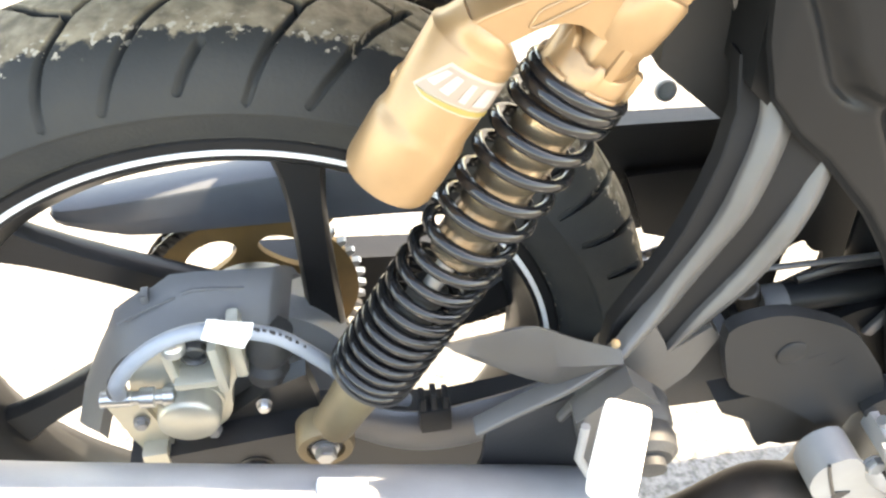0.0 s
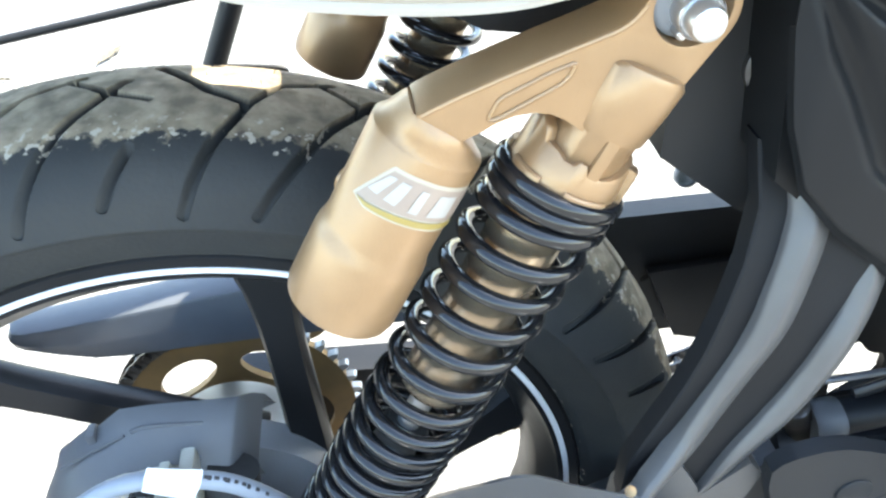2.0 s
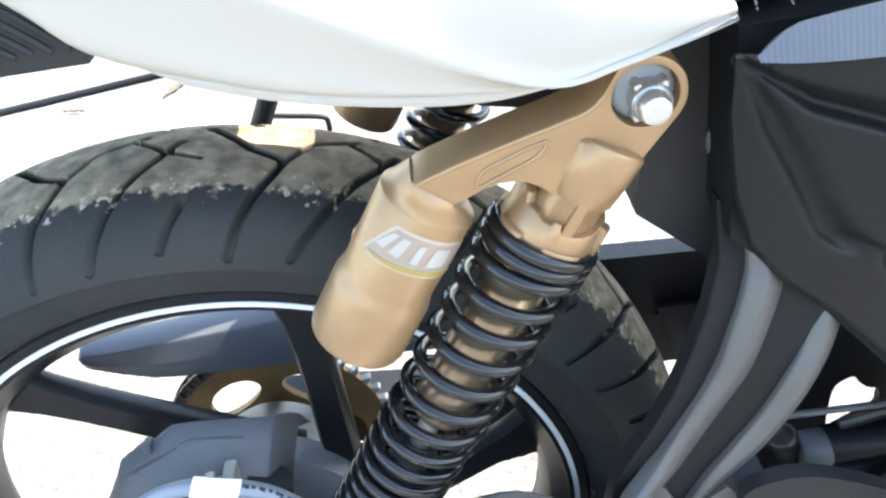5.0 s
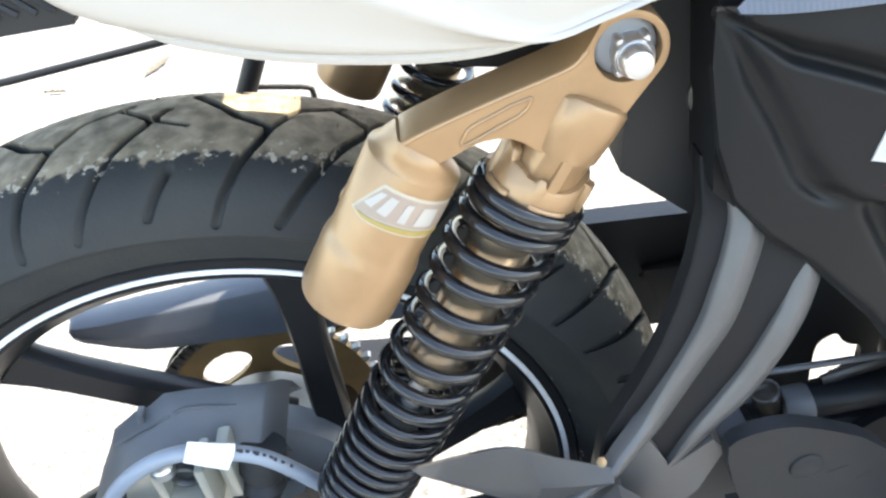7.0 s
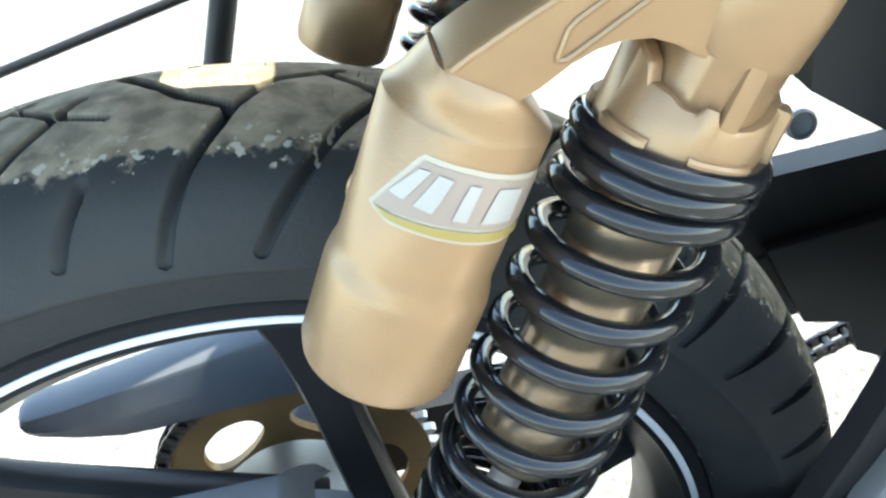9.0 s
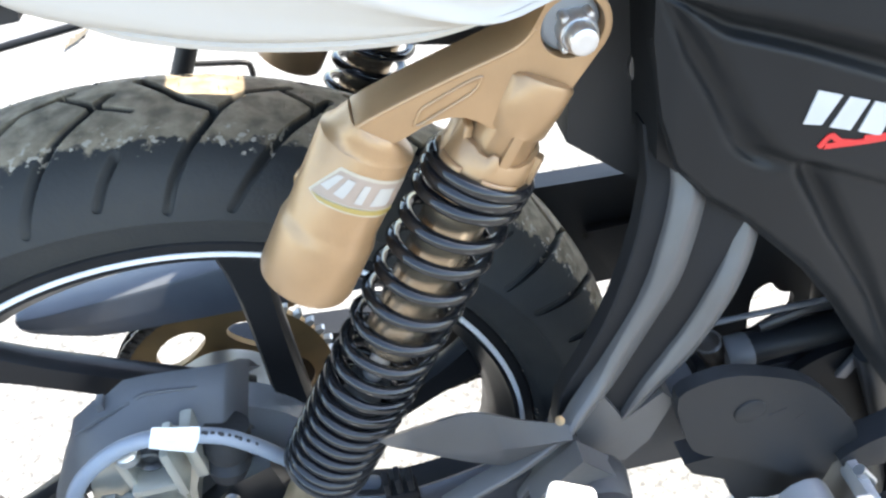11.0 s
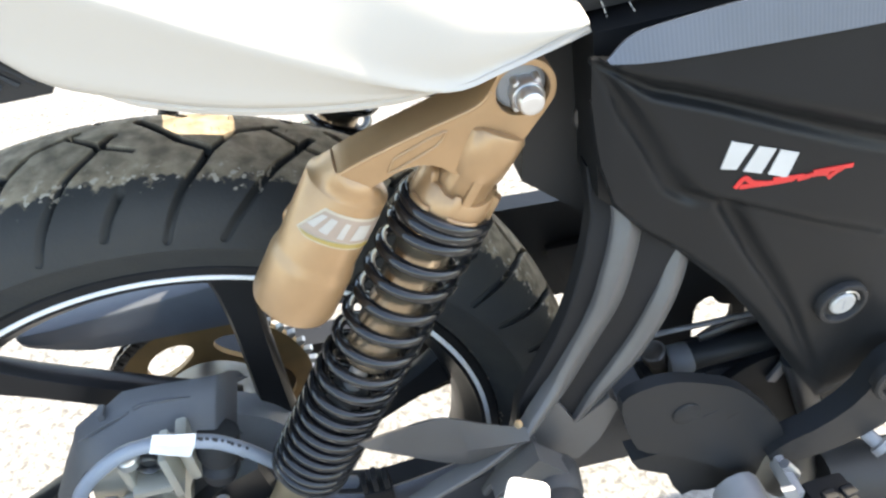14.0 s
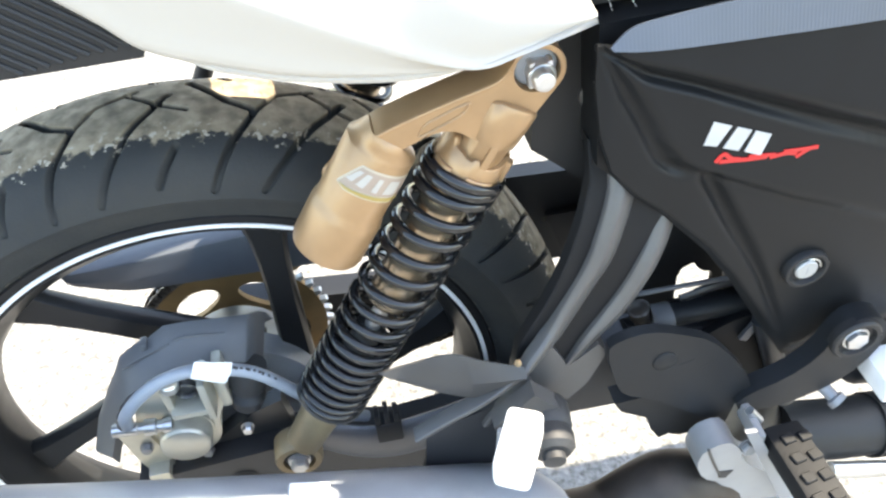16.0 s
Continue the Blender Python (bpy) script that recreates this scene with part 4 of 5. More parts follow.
for low_edge_line, high_edge_line in ((((0.0560, 0.7845), (0.0605, 0.7835), (0.0650, 0.7825)), ((0.0585, 0.7900), (0.0635, 0.7890), (0.0690, 0.7880))), (((0.0695, 0.7765), (0.0709, 0.7758), (0.0723, 0.7752)), ((0.0752, 0.7880), (0.0776, 0.7872), (0.0800, 0.7865)))):
    part("red_graphic", thick(loft([[(x, -0.1462, z) for x, z in low_edge_line], [(x, -0.1436, z) for x, z in high_edge_line]]), 0.002), FADED_RED, tail, "plain faded red slanted shape")
part("lip", sweep(spline([(0.060, -0.1335, 0.7115), (0.085, -0.1335, 0.7000), (0.118, -0.1335, 0.6890), (0.164, -0.1335, 0.6805), (0.200, -0.133, 0.6795), (0.225, -0.134, 0.6845)], 6), [0.0032 * min(1.0, 0.2 + k / 6, 0.15 + (30 - k) / 10) for k in range(31)], 8), CREAM, tail)
# hidden slab, added to stop sun falling through the tail onto the muffler
part("muffler_shade_panel", block(-0.02, 0.26, -0.112, -0.030, 0.780, 0.785, 0.001, 1), PLASTIC, bike, "unseen black panel added to keep sun off the muffler")
under = [(0.150, 0.672), (0.163, 0.658), (0.182, 0.645), (0.205, 0.640), (0.235, 0.644), (0.275, 0.648), (0.30, 0.66), (0.30, 0.70), (0.10, 0.72), (0.06, 0.73), (0.10, 0.69)]
part("inner_fender", plate(under, -0.075, -0.030, 0.003), PLASTIC, bike, "black plastic inner fender")
cover_line = [(0.246, 0.592), (0.287, 0.555), (0.297, 0.562), (0.302, 0.62), (0.300, 0.70), (0.262, 0.70), (0.254, 0.66), (0.248, 0.62)]
frame_cover = part("frame_cover", plate(cover_line, -0.100, 0.0, 0.004, 3), PLASTIC, bike, "matt black frame cover")
part("cover_bolt", lathe((0.2872, -0.0995, 0.6265), (0, -1, 0), [(0, 0), (0, 0.0125), (0.003, 0.0122), (0.0045, 0.0105), (0.005, 0.0)], 28), STEEL, frame_cover)
part("frame_rail", plate([(0.240, 0.442), (0.240, 0.335), (0.300, 0.330), (0.43, 0.325), (0.43, 0.431)], 0.060, 0.078, 0.002), PLASTIC, bike, "black painted frame rail on the far side")
part("grommet", lathe((0.331, 0.074, 0.457), (0, -1, 0.3), [(0, 0.0), (0, 0.0085), (0.004, 0.0085), (0.0055, 0.0070), (0.003, 0.0060), (0.001, 0.0)], 28), HUB, bike, "dark rubber grommet on the frame")
part("battery_box", block(0.40, 0.60, -0.03, 0.10, 0.44, 0.66, 0.01), PLASTIC, bike)

# side panel in folded facets over a recessed base
# base runs on unseen past x 0.70 to block sun from ahead
base = [(0.274, 0.690), (0.70, 0.70), (1.02, 0.70), (1.02, 0.44), (0.70, 0.42), (0.502, 0.388), (0.453, 0.361), (0.397, 0.470), (0.327, 0.548), (0.278, 0.596)]
side_panel = part("side_panel", plate(base, -0.132, -0.10, 0.003), PANEL, bike, "satin black side panel with white and red graphics")


def moulded_panel():
    """The side panel's skin: an overhanging upper facet, a groove, the lettered facet, and the rear and lower plates set back behind channels."""
    xs = np.linspace(0.270, 0.70, 290)
    low = np.interp(xs, (0.270, 0.274, 0.282, 0.2995, 0.3205, 0.355, 0.378, 0.410, 0.440, 0.448, 0.487, 0.62, 0.70), (0.660, 0.624, 0.597, 0.5745, 0.5545, 0.514, 0.480, 0.425, 0.377, 0.376, 0.398, 0.40, 0.41))
    high = np.interp(xs, (0.270, 0.279, 0.70), (0.683, 0.6845, 0.6845))
    X, V = np.meshgrid(xs, np.linspace(0, 1, 180), indexing="ij")
    Z = low[:, None] + (high - low)[:, None] * V
    step = lambda e0, e1, v: (lambda t: t * t * (3 - 2 * t))(np.clip((v - e0) / (e1 - e0), 0, 1))
    lean = 0.003 + 0.12 * np.maximum(0.0, 0.682 - Z)
    crest = np.interp(X, (0.265, 0.282, 0.311, 0.345, 0.38, 0.419, 0.446, 0.70), (0.692, 0.680, 0.671, 0.657, 0.643, 0.627, 0.616, 0.50))
    brow = np.interp(X, (0.265, 0.282, 0.297, 0.331, 0.367, 0.405, 0.453, 0.70), (0.686, 0.674, 0.662, 0.647, 0.629, 0.611, 0.591, 0.475))
    rear = np.interp(Z, (0.400, 0.580, 0.590, 0.602, 0.633, 0.653, 0.683), (0.60, 0.339, 0.323, 0.310, 0.295, 0.284, 0.271))
    fore = np.interp(Z, (0.400, 0.587, 0.601, 0.618, 0.635, 0.652, 0.670, 0.684), (0.61, 0.345, 0.326, 0.313, 0.305, 0.295, 0.282, 0.272))
    foot = np.interp(X, (0.27, 0.345, 0.359, 0.400, 0.474, 0.70), (0.600, 0.588, 0.581, 0.559, 0.525, 0.42))
    left = np.interp(Z, (0.370, 0.400, 0.415, 0.480, 0.5395, 0.581), (0.442, 0.430, 0.425, 0.397, 0.362, 0.3405))
    right = np.interp(Z, (0.370, 0.400, 0.455, 0.510, 0.540, 0.577), (0.452, 0.440, 0.416, 0.391, 0.3745, 0.3545))
    # lettered facet, with a rounded brow falling into the groove
    over = (Z - brow) / np.maximum(crest - brow, 0.003)
    out = -0.0060 * step(-0.12, 0.10, over)
    out = out + (lean - out) * step(0.10, 1.0, over)
    # rear plate behind its channel
    back = -0.0040 - 0.03 * np.maximum(0.0, 0.60 - Z)
    across_band = (X - rear) / np.maximum(fore - rear, 0.004)
    inside = step(-0.30, 0.06, across_band)
    wall = step(0.10, 1.25, across_band)
    plate_out = back + (-0.0082 - back) * inside
    beside = plate_out + (out - plate_out) * wall
    upper_half = step(-0.004, 0.002, Z - foot)
    # lower plate and its channel
    lower = -0.0030 - 0.05 * np.maximum(0.0, foot - Z)
    gap = (X - left) / np.maximum(right - left, 0.004)
    low_back = back + (-0.0105 - back) * step(-0.25, 0.25, gap)
    low_out = low_back + (lower - low_back) * step(0.35, 1.15, gap)
    low_out = low_out - 0.0022 * step(-0.006, 0.0, Z - foot) * step(0.6, 1.4, gap)
    O = low_out + (beside - low_out) * upper_half
    O = O - 0.004 * step(0.008, 0.0, X - 0.270) - 0.004 * step(0.05, 0.0, V)
    for _ in range(6):
        O[1:-1, 1:-1] = 0.25 * (O[:-2, 1:-1] + O[2:, 1:-1] + O[1:-1, :-2] + O[1:-1, 2:])
    return loft([[(float(X[i, j]), -0.150 - float(O[i, j]), float(Z[i, j])) for j in range(X.shape[1])] for i in range(X.shape[0])])


part("moulded_skin", thick(moulded_panel(), 0.003), PANEL, side_panel)
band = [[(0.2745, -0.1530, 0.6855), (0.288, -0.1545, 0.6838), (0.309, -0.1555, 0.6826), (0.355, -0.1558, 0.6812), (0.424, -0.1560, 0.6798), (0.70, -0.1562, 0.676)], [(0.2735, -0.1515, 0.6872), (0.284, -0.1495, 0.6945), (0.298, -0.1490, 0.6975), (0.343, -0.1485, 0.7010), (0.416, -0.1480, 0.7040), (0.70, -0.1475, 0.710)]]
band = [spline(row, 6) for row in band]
part("top_band", thick(loft(band), 0.003), SKY_SHEEN, side_panel, "ribbed band with the sky's blue-grey sheen in its colour")
for quad in ([(0.334, 0.6130), (0.338, 0.6285), (0.3495, 0.6235), (0.3425, 0.6105)], [(0.3465, 0.6085), (0.3530, 0.6220), (0.3625, 0.6180), (0.3565, 0.6045)], [(0.3605, 0.6030), (0.3650, 0.6170), (0.3755, 0.6125), (0.3715, 0.5980)]):
    part("white_graphic", plate(quad, -0.1506, -0.1495), DULL_WHITE, side_panel, "plain white slanted shape")
strokes = [((0.3435, 0.5985), (0.3480, 0.6035), (0.3530, 0.5995), (0.3590, 0.5975)), ((0.3460, 0.5985), (0.3560, 0.5975), (0.3660, 0.5965), (0.3760, 0.5960)), ((0.3640, 0.5985), (0.3720, 0.5975), (0.3810, 0.5965)), ((0.3780, 0.5950), (0.3880, 0.5960), (0.3950, 0.5945)), ((0.3860, 0.5975), (0.3960, 0.5970), (0.4080, 0.5965)), ((0.3950, 0.5915), (0.3990, 0.5945), (0.4030, 0.5965))]
for s in strokes:
    part("red_graphic", sweep(spline([(x, -0.1502, z) for x, z in s], 5), 0.0016, 6, flat=0.4), RED, side_panel, "plain red brush stroke")


def capped_fixing(parent, c, r):
    """A round recess with a dull cap in it."""
    c = Vector(c)
    ringp = part("fixing_ring", lathe(c, (0, -1, 0), [(-0.004, 0.0), (-0.004, r), (0.003, r), (0.0045, r * 0.94), (0.0045, r * 0.80), (0.001, r * 0.70), (0.001, 0.0)], 36), PLASTIC, parent, "black rubber ring")
    part("fixing_cap", lathe(c, (0, -1, 0), [(0.0, 0.0), (0.0, r * 0.50), (0.0030, r * 0.50), (0.0040, r * 0.44), (0.0040, 0.0)], 32), CAP, ringp, "dull round steel cap")
    part("cap_slot", block(c.x - r * 0.025, c.x + r * 0.025, c.y - 0.0042, c.y - 0.0039, c.z - r * 0.24, c.z + r * 0.24, 0.0001, 1), HUB, ringp)
    lip = [c + Vector((r * 0.62 * math.cos(radians(a)), -0.0030, r * 0.62 * math.sin(radians(a)))) for a in range(5, 96, 9)]
    part("cap_lip", sweep(lip, 0.0007, 6), SILVER, ringp)


capped_fixing(side_panel, (0.4290, -0.1450, 0.4852), 0.0162)

# seat with stitching
rows = []
# last two rows lie out of view and keep sun off the lower parts
for x in (0.200, 0.230, 0.262, 0.275, 0.30, 0.36, 0.45, 0.58, 0.72, 0.90, 1.10):
    base_z = 0.6935 + (x - 0.27) * 0.03
    over = 1.0 if x < 0.31 else 1.09
    rows.append([(x, y * over, base_z + z) for y, z in ((-0.118, 0.0), (-0.126, 0.010), (-0.128, 0.025), (-0.122, 0.045), (-0.105, 0.060), (-0.06, 0.068), (0.0, 0.07), (0.06, 0.068), (0.105, 0.06), (0.126, 0.02), (0.118, 0.0))])
seat = part("seat", loft([[rows[0][0]] * 11] + rows), SEAT, bike, "black vinyl seat with white stitching")
for line in (((0.2855, -0.1195, 0.6885), (0.2806, -0.1240, 0.6997), (0.2742, -0.1275, 0.712), (0.2682, -0.1274, 0.723), (0.263, -0.1252, 0.7306), (0.2575, -0.1218, 0.7400)), ((0.3000, -0.1190, 0.6870), (0.2940, -0.1235, 0.6965), (0.2855, -0.1275, 0.7105), (0.2781, -0.1278, 0.7216), (0.2741, -0.1262, 0.7277), (0.2663, -0.1215, 0.7399))):
    run_of = spline(line, 20)
    for k in range(0, len(run_of) - 6, 8):
        part("stitch", sweep(run_of[k : k + 6], 0.00045, 5), PALE_INK, seat)

# footrest hanger: two curved struts, web, lower leg, blade
rows = []
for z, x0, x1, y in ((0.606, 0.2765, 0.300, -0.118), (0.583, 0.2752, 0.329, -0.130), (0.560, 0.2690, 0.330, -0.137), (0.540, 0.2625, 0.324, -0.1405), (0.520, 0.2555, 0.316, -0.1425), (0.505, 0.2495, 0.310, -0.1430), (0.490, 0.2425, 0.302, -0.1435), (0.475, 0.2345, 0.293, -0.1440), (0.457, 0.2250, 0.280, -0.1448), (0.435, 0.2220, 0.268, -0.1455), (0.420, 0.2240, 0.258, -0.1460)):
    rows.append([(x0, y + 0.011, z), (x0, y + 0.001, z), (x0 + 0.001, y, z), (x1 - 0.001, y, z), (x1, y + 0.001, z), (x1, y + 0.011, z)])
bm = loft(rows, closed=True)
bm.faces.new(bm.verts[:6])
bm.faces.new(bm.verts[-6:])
# web is coloured much darker than the struts cast with it
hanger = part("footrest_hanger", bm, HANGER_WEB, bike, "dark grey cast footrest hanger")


def rib_bar(points, over, under, back=0.012):
    """A cast rib with a ridge along points; over and under are the widths of its two faces."""
    line = spline(points, 6)
    at = np.linspace(0, len(over) - 1, len(line))
    rows = []
    for i, p in enumerate(line):
        d = (line[min(i + 1, len(line) - 1)] - line[max(i - 1, 0)]).normalized()
        n = Vector((d.z, 0, -d.x))
        n = n if n.x < 0 else -n
        a = float(np.interp(at[i], range(len(over)), over))
        b = float(np.interp(at[i], range(len(under)), under))
        rows.append([p + n * u + Vector((0, v, 0)) for u, v in ((-b, back), (-b, b * 0.62), (-b * 0.93, b * 0.48), (-b * 0.35, b * 0.15), (-0.0012, 0.0005), (0.0, 0.0), (0.0012, 0.0002), (a * 0.40, a * 0.16), (a * 0.74, a * 0.38), (a * 0.85, a * 0.62), (a * 0.85, back))])
    bm = loft(rows, closed=True)
    bm.faces.new([v for v in bm.verts[: len(rows[0])]])
    bm.faces.new([v for v in bm.verts[-len(rows[0]) :]])
    return bm


part("flank", plate([(0.222, 0.405), (0.2245, 0.4215), (0.231, 0.4300), (0.243, 0.4480), (0.2535, 0.4690), (0.258, 0.4600), (0.250, 0.4330), (0.238, 0.4080)], -0.1310, -0.1225, 0.001), BOUNCE_BROWN, hanger, "cast flank with bounced sun in its brown colour")
s1 = [(0.2935, -0.1248, 0.606), (0.2940, -0.1370, 0.583), (0.2920, -0.1420, 0.570), (0.2845, -0.1475, 0.548), (0.2780, -0.1500, 0.530), (0.2680, -0.1500, 0.510), (0.2570, -0.1515, 0.4905), (0.2460, -0.1550, 0.4725), (0.2325, -0.1605, 0.4580), (0.2240, -0.1640, 0.4500), (0.1970, -0.1690, 0.4350), (0.1680, -0.1700, 0.4205), (0.1450, -0.1690, 0.4050)]
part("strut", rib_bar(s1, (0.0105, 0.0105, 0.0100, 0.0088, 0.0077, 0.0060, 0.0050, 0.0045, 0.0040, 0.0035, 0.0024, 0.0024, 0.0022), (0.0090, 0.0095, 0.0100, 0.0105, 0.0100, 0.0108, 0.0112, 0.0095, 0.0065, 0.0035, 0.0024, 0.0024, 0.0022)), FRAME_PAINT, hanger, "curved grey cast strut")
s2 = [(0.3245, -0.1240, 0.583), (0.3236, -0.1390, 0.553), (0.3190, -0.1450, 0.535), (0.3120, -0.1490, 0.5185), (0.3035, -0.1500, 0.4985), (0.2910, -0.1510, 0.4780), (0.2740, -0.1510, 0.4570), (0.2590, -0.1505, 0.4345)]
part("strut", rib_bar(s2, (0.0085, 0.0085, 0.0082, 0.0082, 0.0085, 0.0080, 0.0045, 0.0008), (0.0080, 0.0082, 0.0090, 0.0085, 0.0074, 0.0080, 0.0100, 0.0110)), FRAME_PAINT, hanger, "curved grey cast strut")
part("boss", plate([(0.226, 0.424), (0.228, 0.448), (0.246, 0.462), (0.254, 0.446), (0.2605, 0.432), (0.270, 0.440), (0.282, 0.450), (0.289, 0.440), (0.276, 0.408), (0.262, 0.393), (0.242, 0.398)], -0.1490, -0.128, 0.004, 3), FRAME_PAINT, hanger)
edge = [(0.232, -0.1585, 0.4325), (0.228, -0.1605, 0.4315), (0.220, -0.1620, 0.4265), (0.206, -0.1620, 0.4120), (0.196, -0.1610, 0.3950)]
part("lower_edge", rib_bar(edge, (0.0026, 0.0026), (0.0026, 0.0026), 0.008), FRAME_PAINT, hanger)
part("leg_web", plate([(0.153, 0.395), (0.199, 0.410), (0.230, 0.430), (0.238, 0.400), (0.228, 0.330), (0.225, 0.300), (0.140, 0.322), (0.150, 0.36)], -0.156, -0.152, 0.001), SWING, hanger)
top_e = spline([(0.128, -0.170, 0.491), (0.150, -0.167, 0.4905), (0.176, -0.163, 0.4865), (0.200, -0.161, 0.470), (0.226, -0.160, 0.455)], 5)
mid_e = spline([(0.133, -0.171, 0.486), (0.152, -0.1705, 0.476), (0.176, -0.169, 0.4640), (0.200, -0.168, 0.4560), (0.226, -0.166, 0.4500)], 5)
low_e = spline([(0.140, -0.169, 0.478), (0.158, -0.166, 0.460), (0.176, -0.163, 0.443), (0.195, -0.161, 0.432), (0.216, -0.160, 0.436)], 5)
part("guard_blade", thick(loft([top_e, mid_e, low_e]), 0.002), BLADE, bike, "thin grey plastic heel guard blade")
part("blade_bolt", hexbolt((0.2200, -0.164, 0.466), (0, -0.5, 0.8), 0.0022, 0.0012), BRASS, bike)

# passenger footrest
mount = part("passenger_footrest", plate([(0.199, 0.418), (0.228, 0.446), (0.246, 0.425), (0.232, 0.372), (0.214, 0.362), (0.205, 0.385)], -0.178, -0.164, 0.003), FRAME_PAINT, bike, "folded passenger footrest with bright pad")
pad = turned(block(-0.0120, 0.0120, -0.0232, 0.0232, -0.0125, 0.0125, 0.0055, 3), Matrix.Translation((0.2055, -0.2215, 0.4560)) @ pose(0, 0, 0, 0, 0, -27))
part("pad", pad, GLARE_ALLOY, mount, "worn aluminium pad, near-white with sun glare in its colour")
part("rubber_sleeve", lathe((0.2400, -0.160, 0.412), (-0.12, -1, -0.10), [(0, 0), (0, 0.013), (0.006, 0.0165), (0.022, 0.0165), (0.024, 0.015), (0.030, 0.0165), (0.038, 0.0160), (0.042, 0.012), (0.042, 0.008), (0.048, 0.008), (0.049, 0)], 28), RUBBER, mount, "black rubber sleeve")
part("spring_rod", sweep([(0.203, -0.182, 0.420), (0.200, -0.186, 0.395), (0.207, -0.19, 0.380)], 0.0028, 8), ZINC, mount)

# pedal cover, pedal arm, rider's footrest
cov = rounded([(0.283, 0.457), (0.291, 0.4655), (0.313, 0.469), (0.336, 0.460), (0.361, 0.446), (0.380, 0.422), (0.397, 0.396), (0.404, 0.373), (0.390, 0.357), (0.372, 0.347), (0.351, 0.367), (0.321, 0.391), (0.299, 0.402), (0.291, 0.422)], 1)
pedal_cover = part("pedal_cover", plate(cov, -0.162, -0.1535, 0.0035, 3), DARK_PLASTIC, bike, "matt dark grey moulded pedal linkage cover")
part("round_mark", lathe((0.3275, -0.1615, 0.4335), (0, -1, 0.05), [(0, 0), (0, 0.0092), (0.0016, 0.0088), (0.0022, 0.0078), (0.0022, 0.0)], 28), DARK_PLASTIC, pedal_cover)
# dark raised bars stand in for the shade inside two slots
part("slot_shade", sweep([(0.3395, -0.1615, 0.4250), (0.3500, -0.1615, 0.4285)], 0.0009, 6), TREAD, pedal_cover)
part("slot_shade", sweep([(0.3565, -0.1615, 0.4155), (0.3635, -0.1615, 0.4205)], 0.0009, 6), TREAD, pedal_cover)
part("dimple", lathe((0.354, -0.1605, 0.398), (0, -1, 0), [(0, 0), (0, 0.007), (0.001, 0.0062), (0.001, 0.0)], 20), PLASTIC, pedal_cover)
part("lower_cover", plate([(0.298, 0.378), (0.327, 0.380), (0.360, 0.366), (0.400, 0.345), (0.395, 0.318), (0.357, 0.317), (0.347, 0.322), (0.339, 0.319), (0.331, 0.334), (0.326, 0.351), (0.304, 0.366)], -0.152, -0.135, 0.003), PLASTIC, bike, "black plastic lower linkage cover")
arm_l = rounded([(0.386, 0.366), (0.398, 0.380), (0.426, 0.390), (0.447, 0.409), (0.455, 0.434), (0.465, 0.445), (0.483, 0.444), (0.495, 0.431), (0.496, 0.410), (0.486, 0.387), (0.466, 0.369), (0.440, 0.358), (0.410, 0.354)], 1)
pedal = part("pedal_arm", plate(arm_l, -0.168, -0.152, 0.004, 3), DARK_PLASTIC, bike, "dark grey cast pedal arm")
part("pivot_ring", lathe((0.4700, -0.168, 0.4250), (0, -1, 0), [(-0.004, 0), (-0.004, 0.0190), (0.003, 0.0190), (0.0045, 0.0175), (0.0045, 0.0145), (0.001, 0.0130), (0.001, 0)], 36), PLASTIC, pedal)
part("pivot_bolt", hexbolt((0.4700, -0.169, 0.4250), (0, -1, 0), 0.0085, 0.005), CHROME, pedal, "bright hexagon pivot bolt")
part("return_peg", lathe((0.463, -0.160, 0.362), (0.45, -0.7, -0.35), [(0, 0), (0, 0.005), (0.014, 0.005), (0.015, 0.0075), (0.020, 0.0075), (0.021, 0)], 18), ZINC, pedal)
cast = rounded([(0.352, 0.334), (0.356, 0.353), (0.374, 0.360), (0.386, 0.346), (0.390, 0.330), (0.404, 0.312), (0.430, 0.292), (0.442, 0.255), (0.400, 0.262), (0.376, 0.302), (0.361, 0.312)], 1)
rest = part("footrest", plate(cast, -0.192, -0.168, 0.005, 3), HUB, bike, "folding footrest with cast bracket and ribbed black rubber")
part("clamp_slot", sweep(spline([(0.359, -0.1925, 0.3545), (0.3655, -0.1925, 0.336), (0.373, -0.1925, 0.317)], 4), 0.0012, 6), STEEL, rest)
part("clamp_notch", plate([(0.3725, 0.3190), (0.3850, 0.3165), (0.3800, 0.3080), (0.3740, 0.3100)], -0.1928, -0.1915), RUBBER, rest)
part("hinge_cheek", plate([(0.378, 0.385), (0.387, 0.384), (0.446, 0.262), (0.434, 0.260)], -0.203, -0.199, 0.001), ZINC, rest)
part("hinge_cheek", block(0.3935, 0.4000, -0.198, -0.165, 0.352, 0.368, 0.002), ZINC, rest)
part("hinge_bolt", hexbolt((0.394, -0.188, 0.341), (0, -1, 0.2), 0.0060, 0.006), ZINC, rest)
part("hinge_pin", sweep([(0.3945, -0.178, 0.3735), (0.4040, -0.180, 0.3600)], 0.0036, 10), CHROME, rest)
part("tread_rubber", turned(block(-0.0150, 0.0150, -0.048, 0.048, -0.010, 0.010, 0.004, 2), Matrix.Translation((0.4185, -0.236, 0.355)) @ pose(0, 0, 0, 0, 0, 3)), TREAD, rest, "ribbed black rubber")
for k in range(5):
    for side in (-1, 1):
        part("lug", turned(block(-0.0048, 0.0048, -0.0042, 0.0042, -0.0012, 0.0022, 0.0008, 1), Matrix.Translation((0.4195 + side * 0.0065 - 0.0006 * (k - 2), -0.236 + (2 - k) * 0.0165, 0.3650)) @ pose(0, 0, 0, 0, 0, 12)), TREAD, rest)

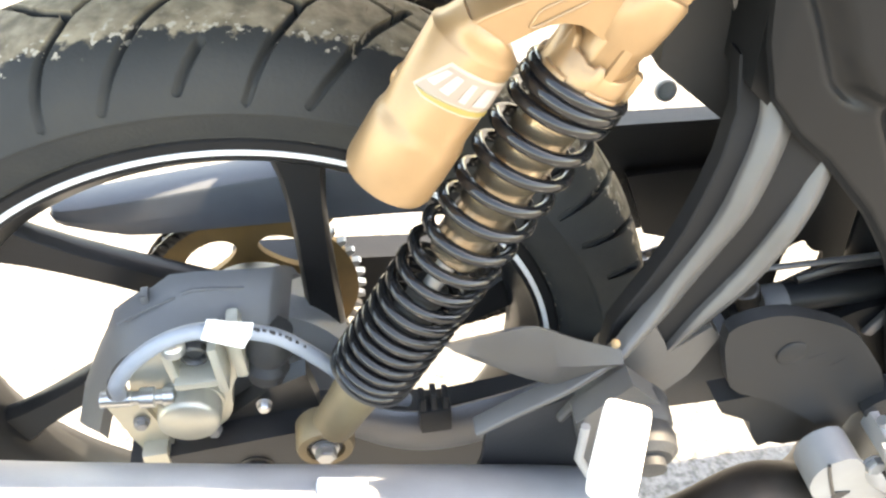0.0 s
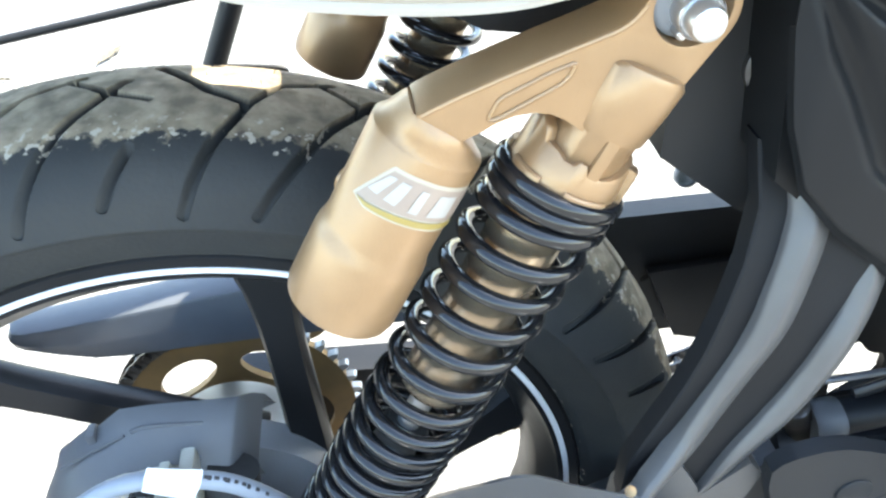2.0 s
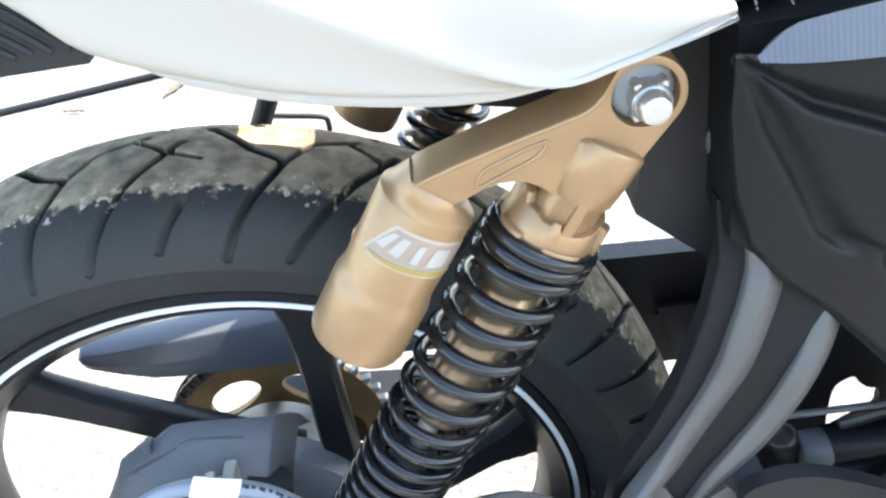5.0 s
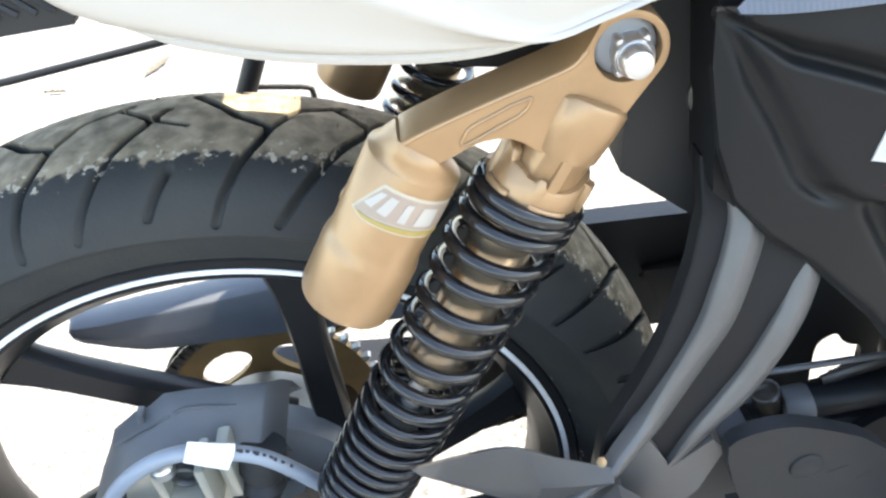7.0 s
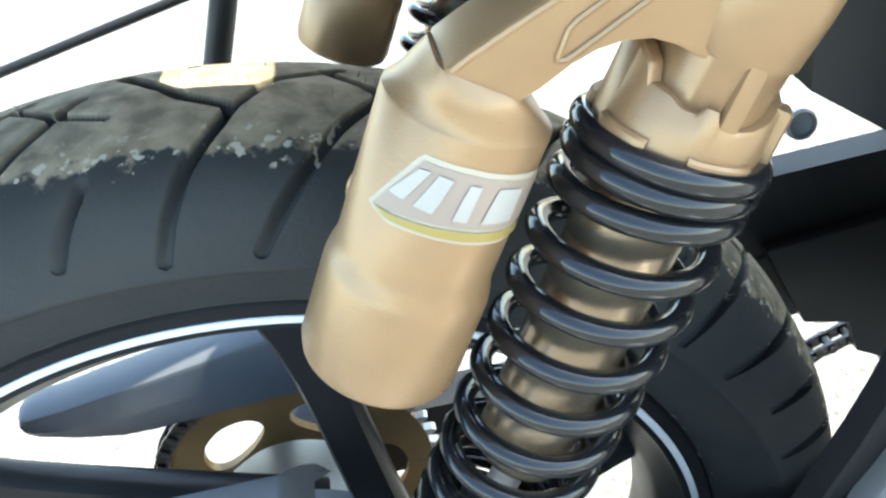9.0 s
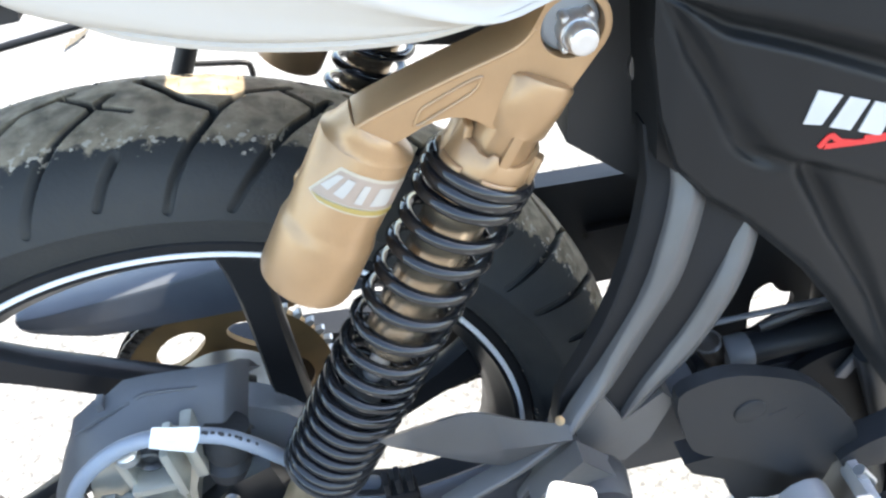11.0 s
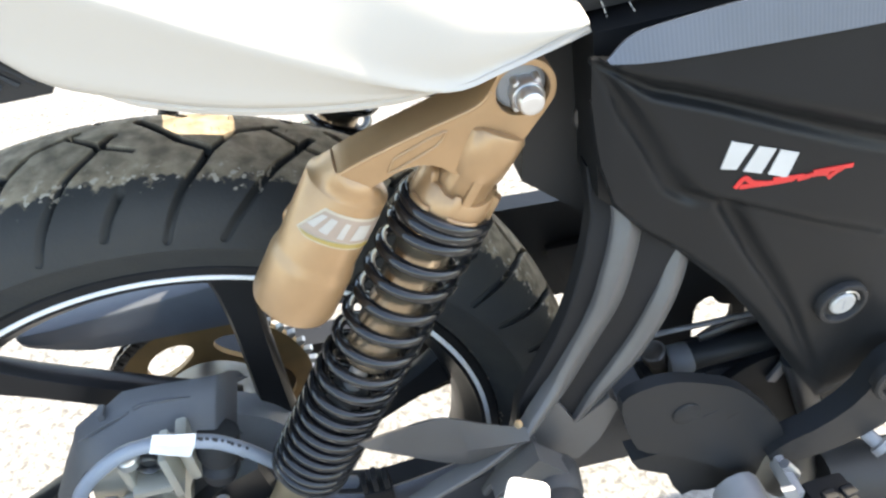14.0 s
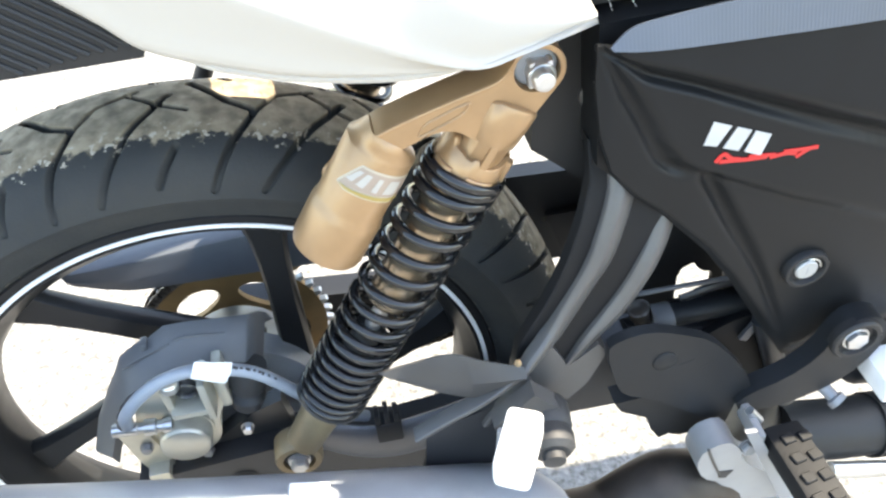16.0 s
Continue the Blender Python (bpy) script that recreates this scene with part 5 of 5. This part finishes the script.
# muffler and header pipe
mline = spline([(-0.42, -0.205, 0.515), (-0.126, -0.202, 0.411), (0.035, -0.200, 0.360), (0.193, -0.198, 0.313), (0.245, -0.196, 0.285)], 8)
muffler = part("muffler", sweep(mline, [0.05] * 26 + [0.047, 0.044, 0.041, 0.038, 0.034, 0.031, 0.028], 40), MUFFLER, bike, "grey painted muffler")
part("muffler_bracket", turned(block(-0.014, 0.014, -0.014, 0.014, -0.004, 0.004, 0.002), Matrix.Translation((0.066, -0.196, 0.401)) @ pose(0, 0, 0, 5, 17, 0)), GLARE_ALLOY, muffler, "bright bracket tab")
part("header_pipe", sweep(spline([(0.235, -0.192, 0.280), (0.285, -0.185, 0.268), (0.335, -0.178, 0.285), (0.375, -0.172, 0.270), (0.425, -0.135, 0.245), (0.500, -0.055, 0.215), (0.60, 0.0, 0.20)], 8), 0.030, 24), PIPE, bike, "heat-darkened exhaust pipe")

# parts in the gap under the side panel
part("brake_rod", sweep([(0.30, -0.090, 0.4270), (0.46, -0.090, 0.4245)], 0.0021, 10), BAR, bike, "thin steel rod")
mc = part("master_cylinder", sweep(spline([(0.358, -0.092, 0.3965), (0.385, -0.092, 0.3975), (0.43, -0.092, 0.3990), (0.47, -0.092, 0.401)], 4), 0.0108, 16), DARK_PLASTIC, bike, "black brake master cylinder")
boot = part("cylinder_collar", lathe((0.3375, -0.087, 0.4080), (0.35, 0.0, -0.94), [(0, 0), (0.0005, 0.005), (0.003, 0.0085), (0.010, 0.0098), (0.014, 0.0080), (0.026, 0.0082), (0.030, 0.0100), (0.040, 0.0105), (0.041, 0)], 24), PIPE, mc, "dark oily steel boot")
for s_at, r_at in ((0.0022, 0.0086), (0.0395, 0.0108)):
    spot = Vector((0.3375, -0.087, 0.4080)) + Vector((0.35, 0.0, -0.94)).normalized() * s_at
    part("collar_ring", lathe(spot, (0.35, 0.0, -0.94), [(0.0, r_at - 0.002), (0.0, r_at), (0.0006, r_at + 0.0007), (0.0016, r_at + 0.0007), (0.0022, r_at), (0.0022, r_at - 0.002)], 24, close=True), CHAIN, boot, "worn steel ring")
part("cylinder_head", lathe((0.3475, -0.092, 0.3950), (1, 0, 0.05), [(0, 0), (0, 0.0105), (0.003, 0.0122), (0.015, 0.0122), (0.017, 0.0110), (0.017, 0)], 24), GREY_PLASTIC, mc)
part("bracket_arm", sweep([(0.372, -0.088, 0.4085), (0.405, -0.088, 0.4170), (0.455, -0.088, 0.4180)], 0.0045, 10, flat=0.6), SWING, mc)
part("clamp_strip", turned(block(-0.0042, 0.0042, -0.002, 0.002, -0.0145, 0.0145, 0.001), Matrix.Translation((0.426, -0.112, 0.386)) @ pose(0, 0, 0, 0, 27, 0)), BAR, mc)
# added dark plate, hides the bounce light on the swing arm
part("gap_dark_plate", plate(rounded([(0.375, 0.368), (0.400, 0.392), (0.430, 0.398), (0.462, 0.395), (0.488, 0.300), (0.462, 0.282), (0.430, 0.300), (0.398, 0.338)], 2), -0.1085, -0.1015, 0.002), HANGER_WEB, bike, "added black plate that darkens the gap by the swing arm pivot")
part("frame_tube", sweep([(0.428, -0.120, 0.405), (0.446, -0.120, 0.355), (0.470, -0.120, 0.290)], 0.0095, 16), SWING, bike, "black frame tube")
part("frame_tube", sweep([(0.33, -0.085, 0.368), (0.46, -0.080, 0.360)], 0.017, 16), ALLOY_BLACK, bike, "black frame tube")
part("frame_tube", sweep(spline([(0.43, -0.07, 0.47), (0.435, -0.07, 0.40), (0.45, -0.07, 0.30)], 5), 0.016, 16), ALLOY_BLACK, bike, "black frame tube")
part("engine_case", block(0.57, 0.70, -0.08, 0.06, 0.20, 0.42, 0.03, 3), ALLOY_BLACK, bike, "black painted engine case")
part("pedal_pad", block(0.497, 0.555, -0.190, -0.150, 0.362, 0.384, 0.005), GLARE_ALLOY, bike, "bright brake pedal pad")
part("lower_tube", sweep(spline([(0.480, -0.115, 0.222), (0.56, -0.115, 0.206), (0.75, -0.11, 0.168)], 5), 0.029, 24), PLASTIC, bike, "dark blue-black frame tube")
part("tube_collar", sweep([(0.575, -0.115, 0.203), (0.66, -0.113, 0.186)], 0.0315, 24), PLASTIC, bike, "dark tube collar")
part("chrome_pipe", sweep([(0.515, -0.155, 0.208), (0.70, -0.155, 0.150)], 0.0080, 14), SILVER, bike, "polished steel pipe")

bracket = [(0.338, 0.47), (0.338, 0.300), (0.400, 0.326), (0.470, 0.30), (0.470, 0.47)]
opening = rounded([(0.3965, 0.3800), (0.4030, 0.3865), (0.4100, 0.3885), (0.4135, 0.3815), (0.4200, 0.3755), (0.4295, 0.3735), (0.4300, 0.3520), (0.4180, 0.3470), (0.3970, 0.3330), (0.3960, 0.3580)], 1)
part("frame_bracket", holed(bracket, [opening], -0.034, -0.028), PLASTIC, bike, "black frame bracket with a cut-out")

part("chain_case", plate([(0.300, 0.400), (0.322, 0.337), (0.350, 0.326), (0.356, 0.299), (0.372, 0.287), (0.384, 0.250), (0.415, 0.250), (0.425, 0.320), (0.430, 0.400)], 0.045, 0.052, 0.002), ALLOY_BLACK, bike, "black plate beside the chain")

# guard rails on the far side
guard = part("leg_guard", sweep([(0.010, 0.205, 0.500), (0.046, 0.205, 0.567), (0.075, 0.205, 0.62)], 0.0085, 14), PLASTIC, bike, "black tubular leg guard on the far side")
part("rail", sweep([(-0.32, 0.205, 0.545), (-0.15, 0.205, 0.559), (0.05, 0.205, 0.577)], 0.0032, 10), PLASTIC, guard)
part("rail", sweep(spline([(0.016, 0.205, 0.522), (0.045, 0.205, 0.517), (0.068, 0.205, 0.5125), (0.0715, 0.205, 0.508), (0.0715, 0.205, 0.500)], 4), 0.0024, 8), PLASTIC, guard)

dry_leaf(-0.472, 1.503, 0.10, 0.012, 64)
dry_leaf(-0.71, 1.450, 0.062, 0.005, -14)
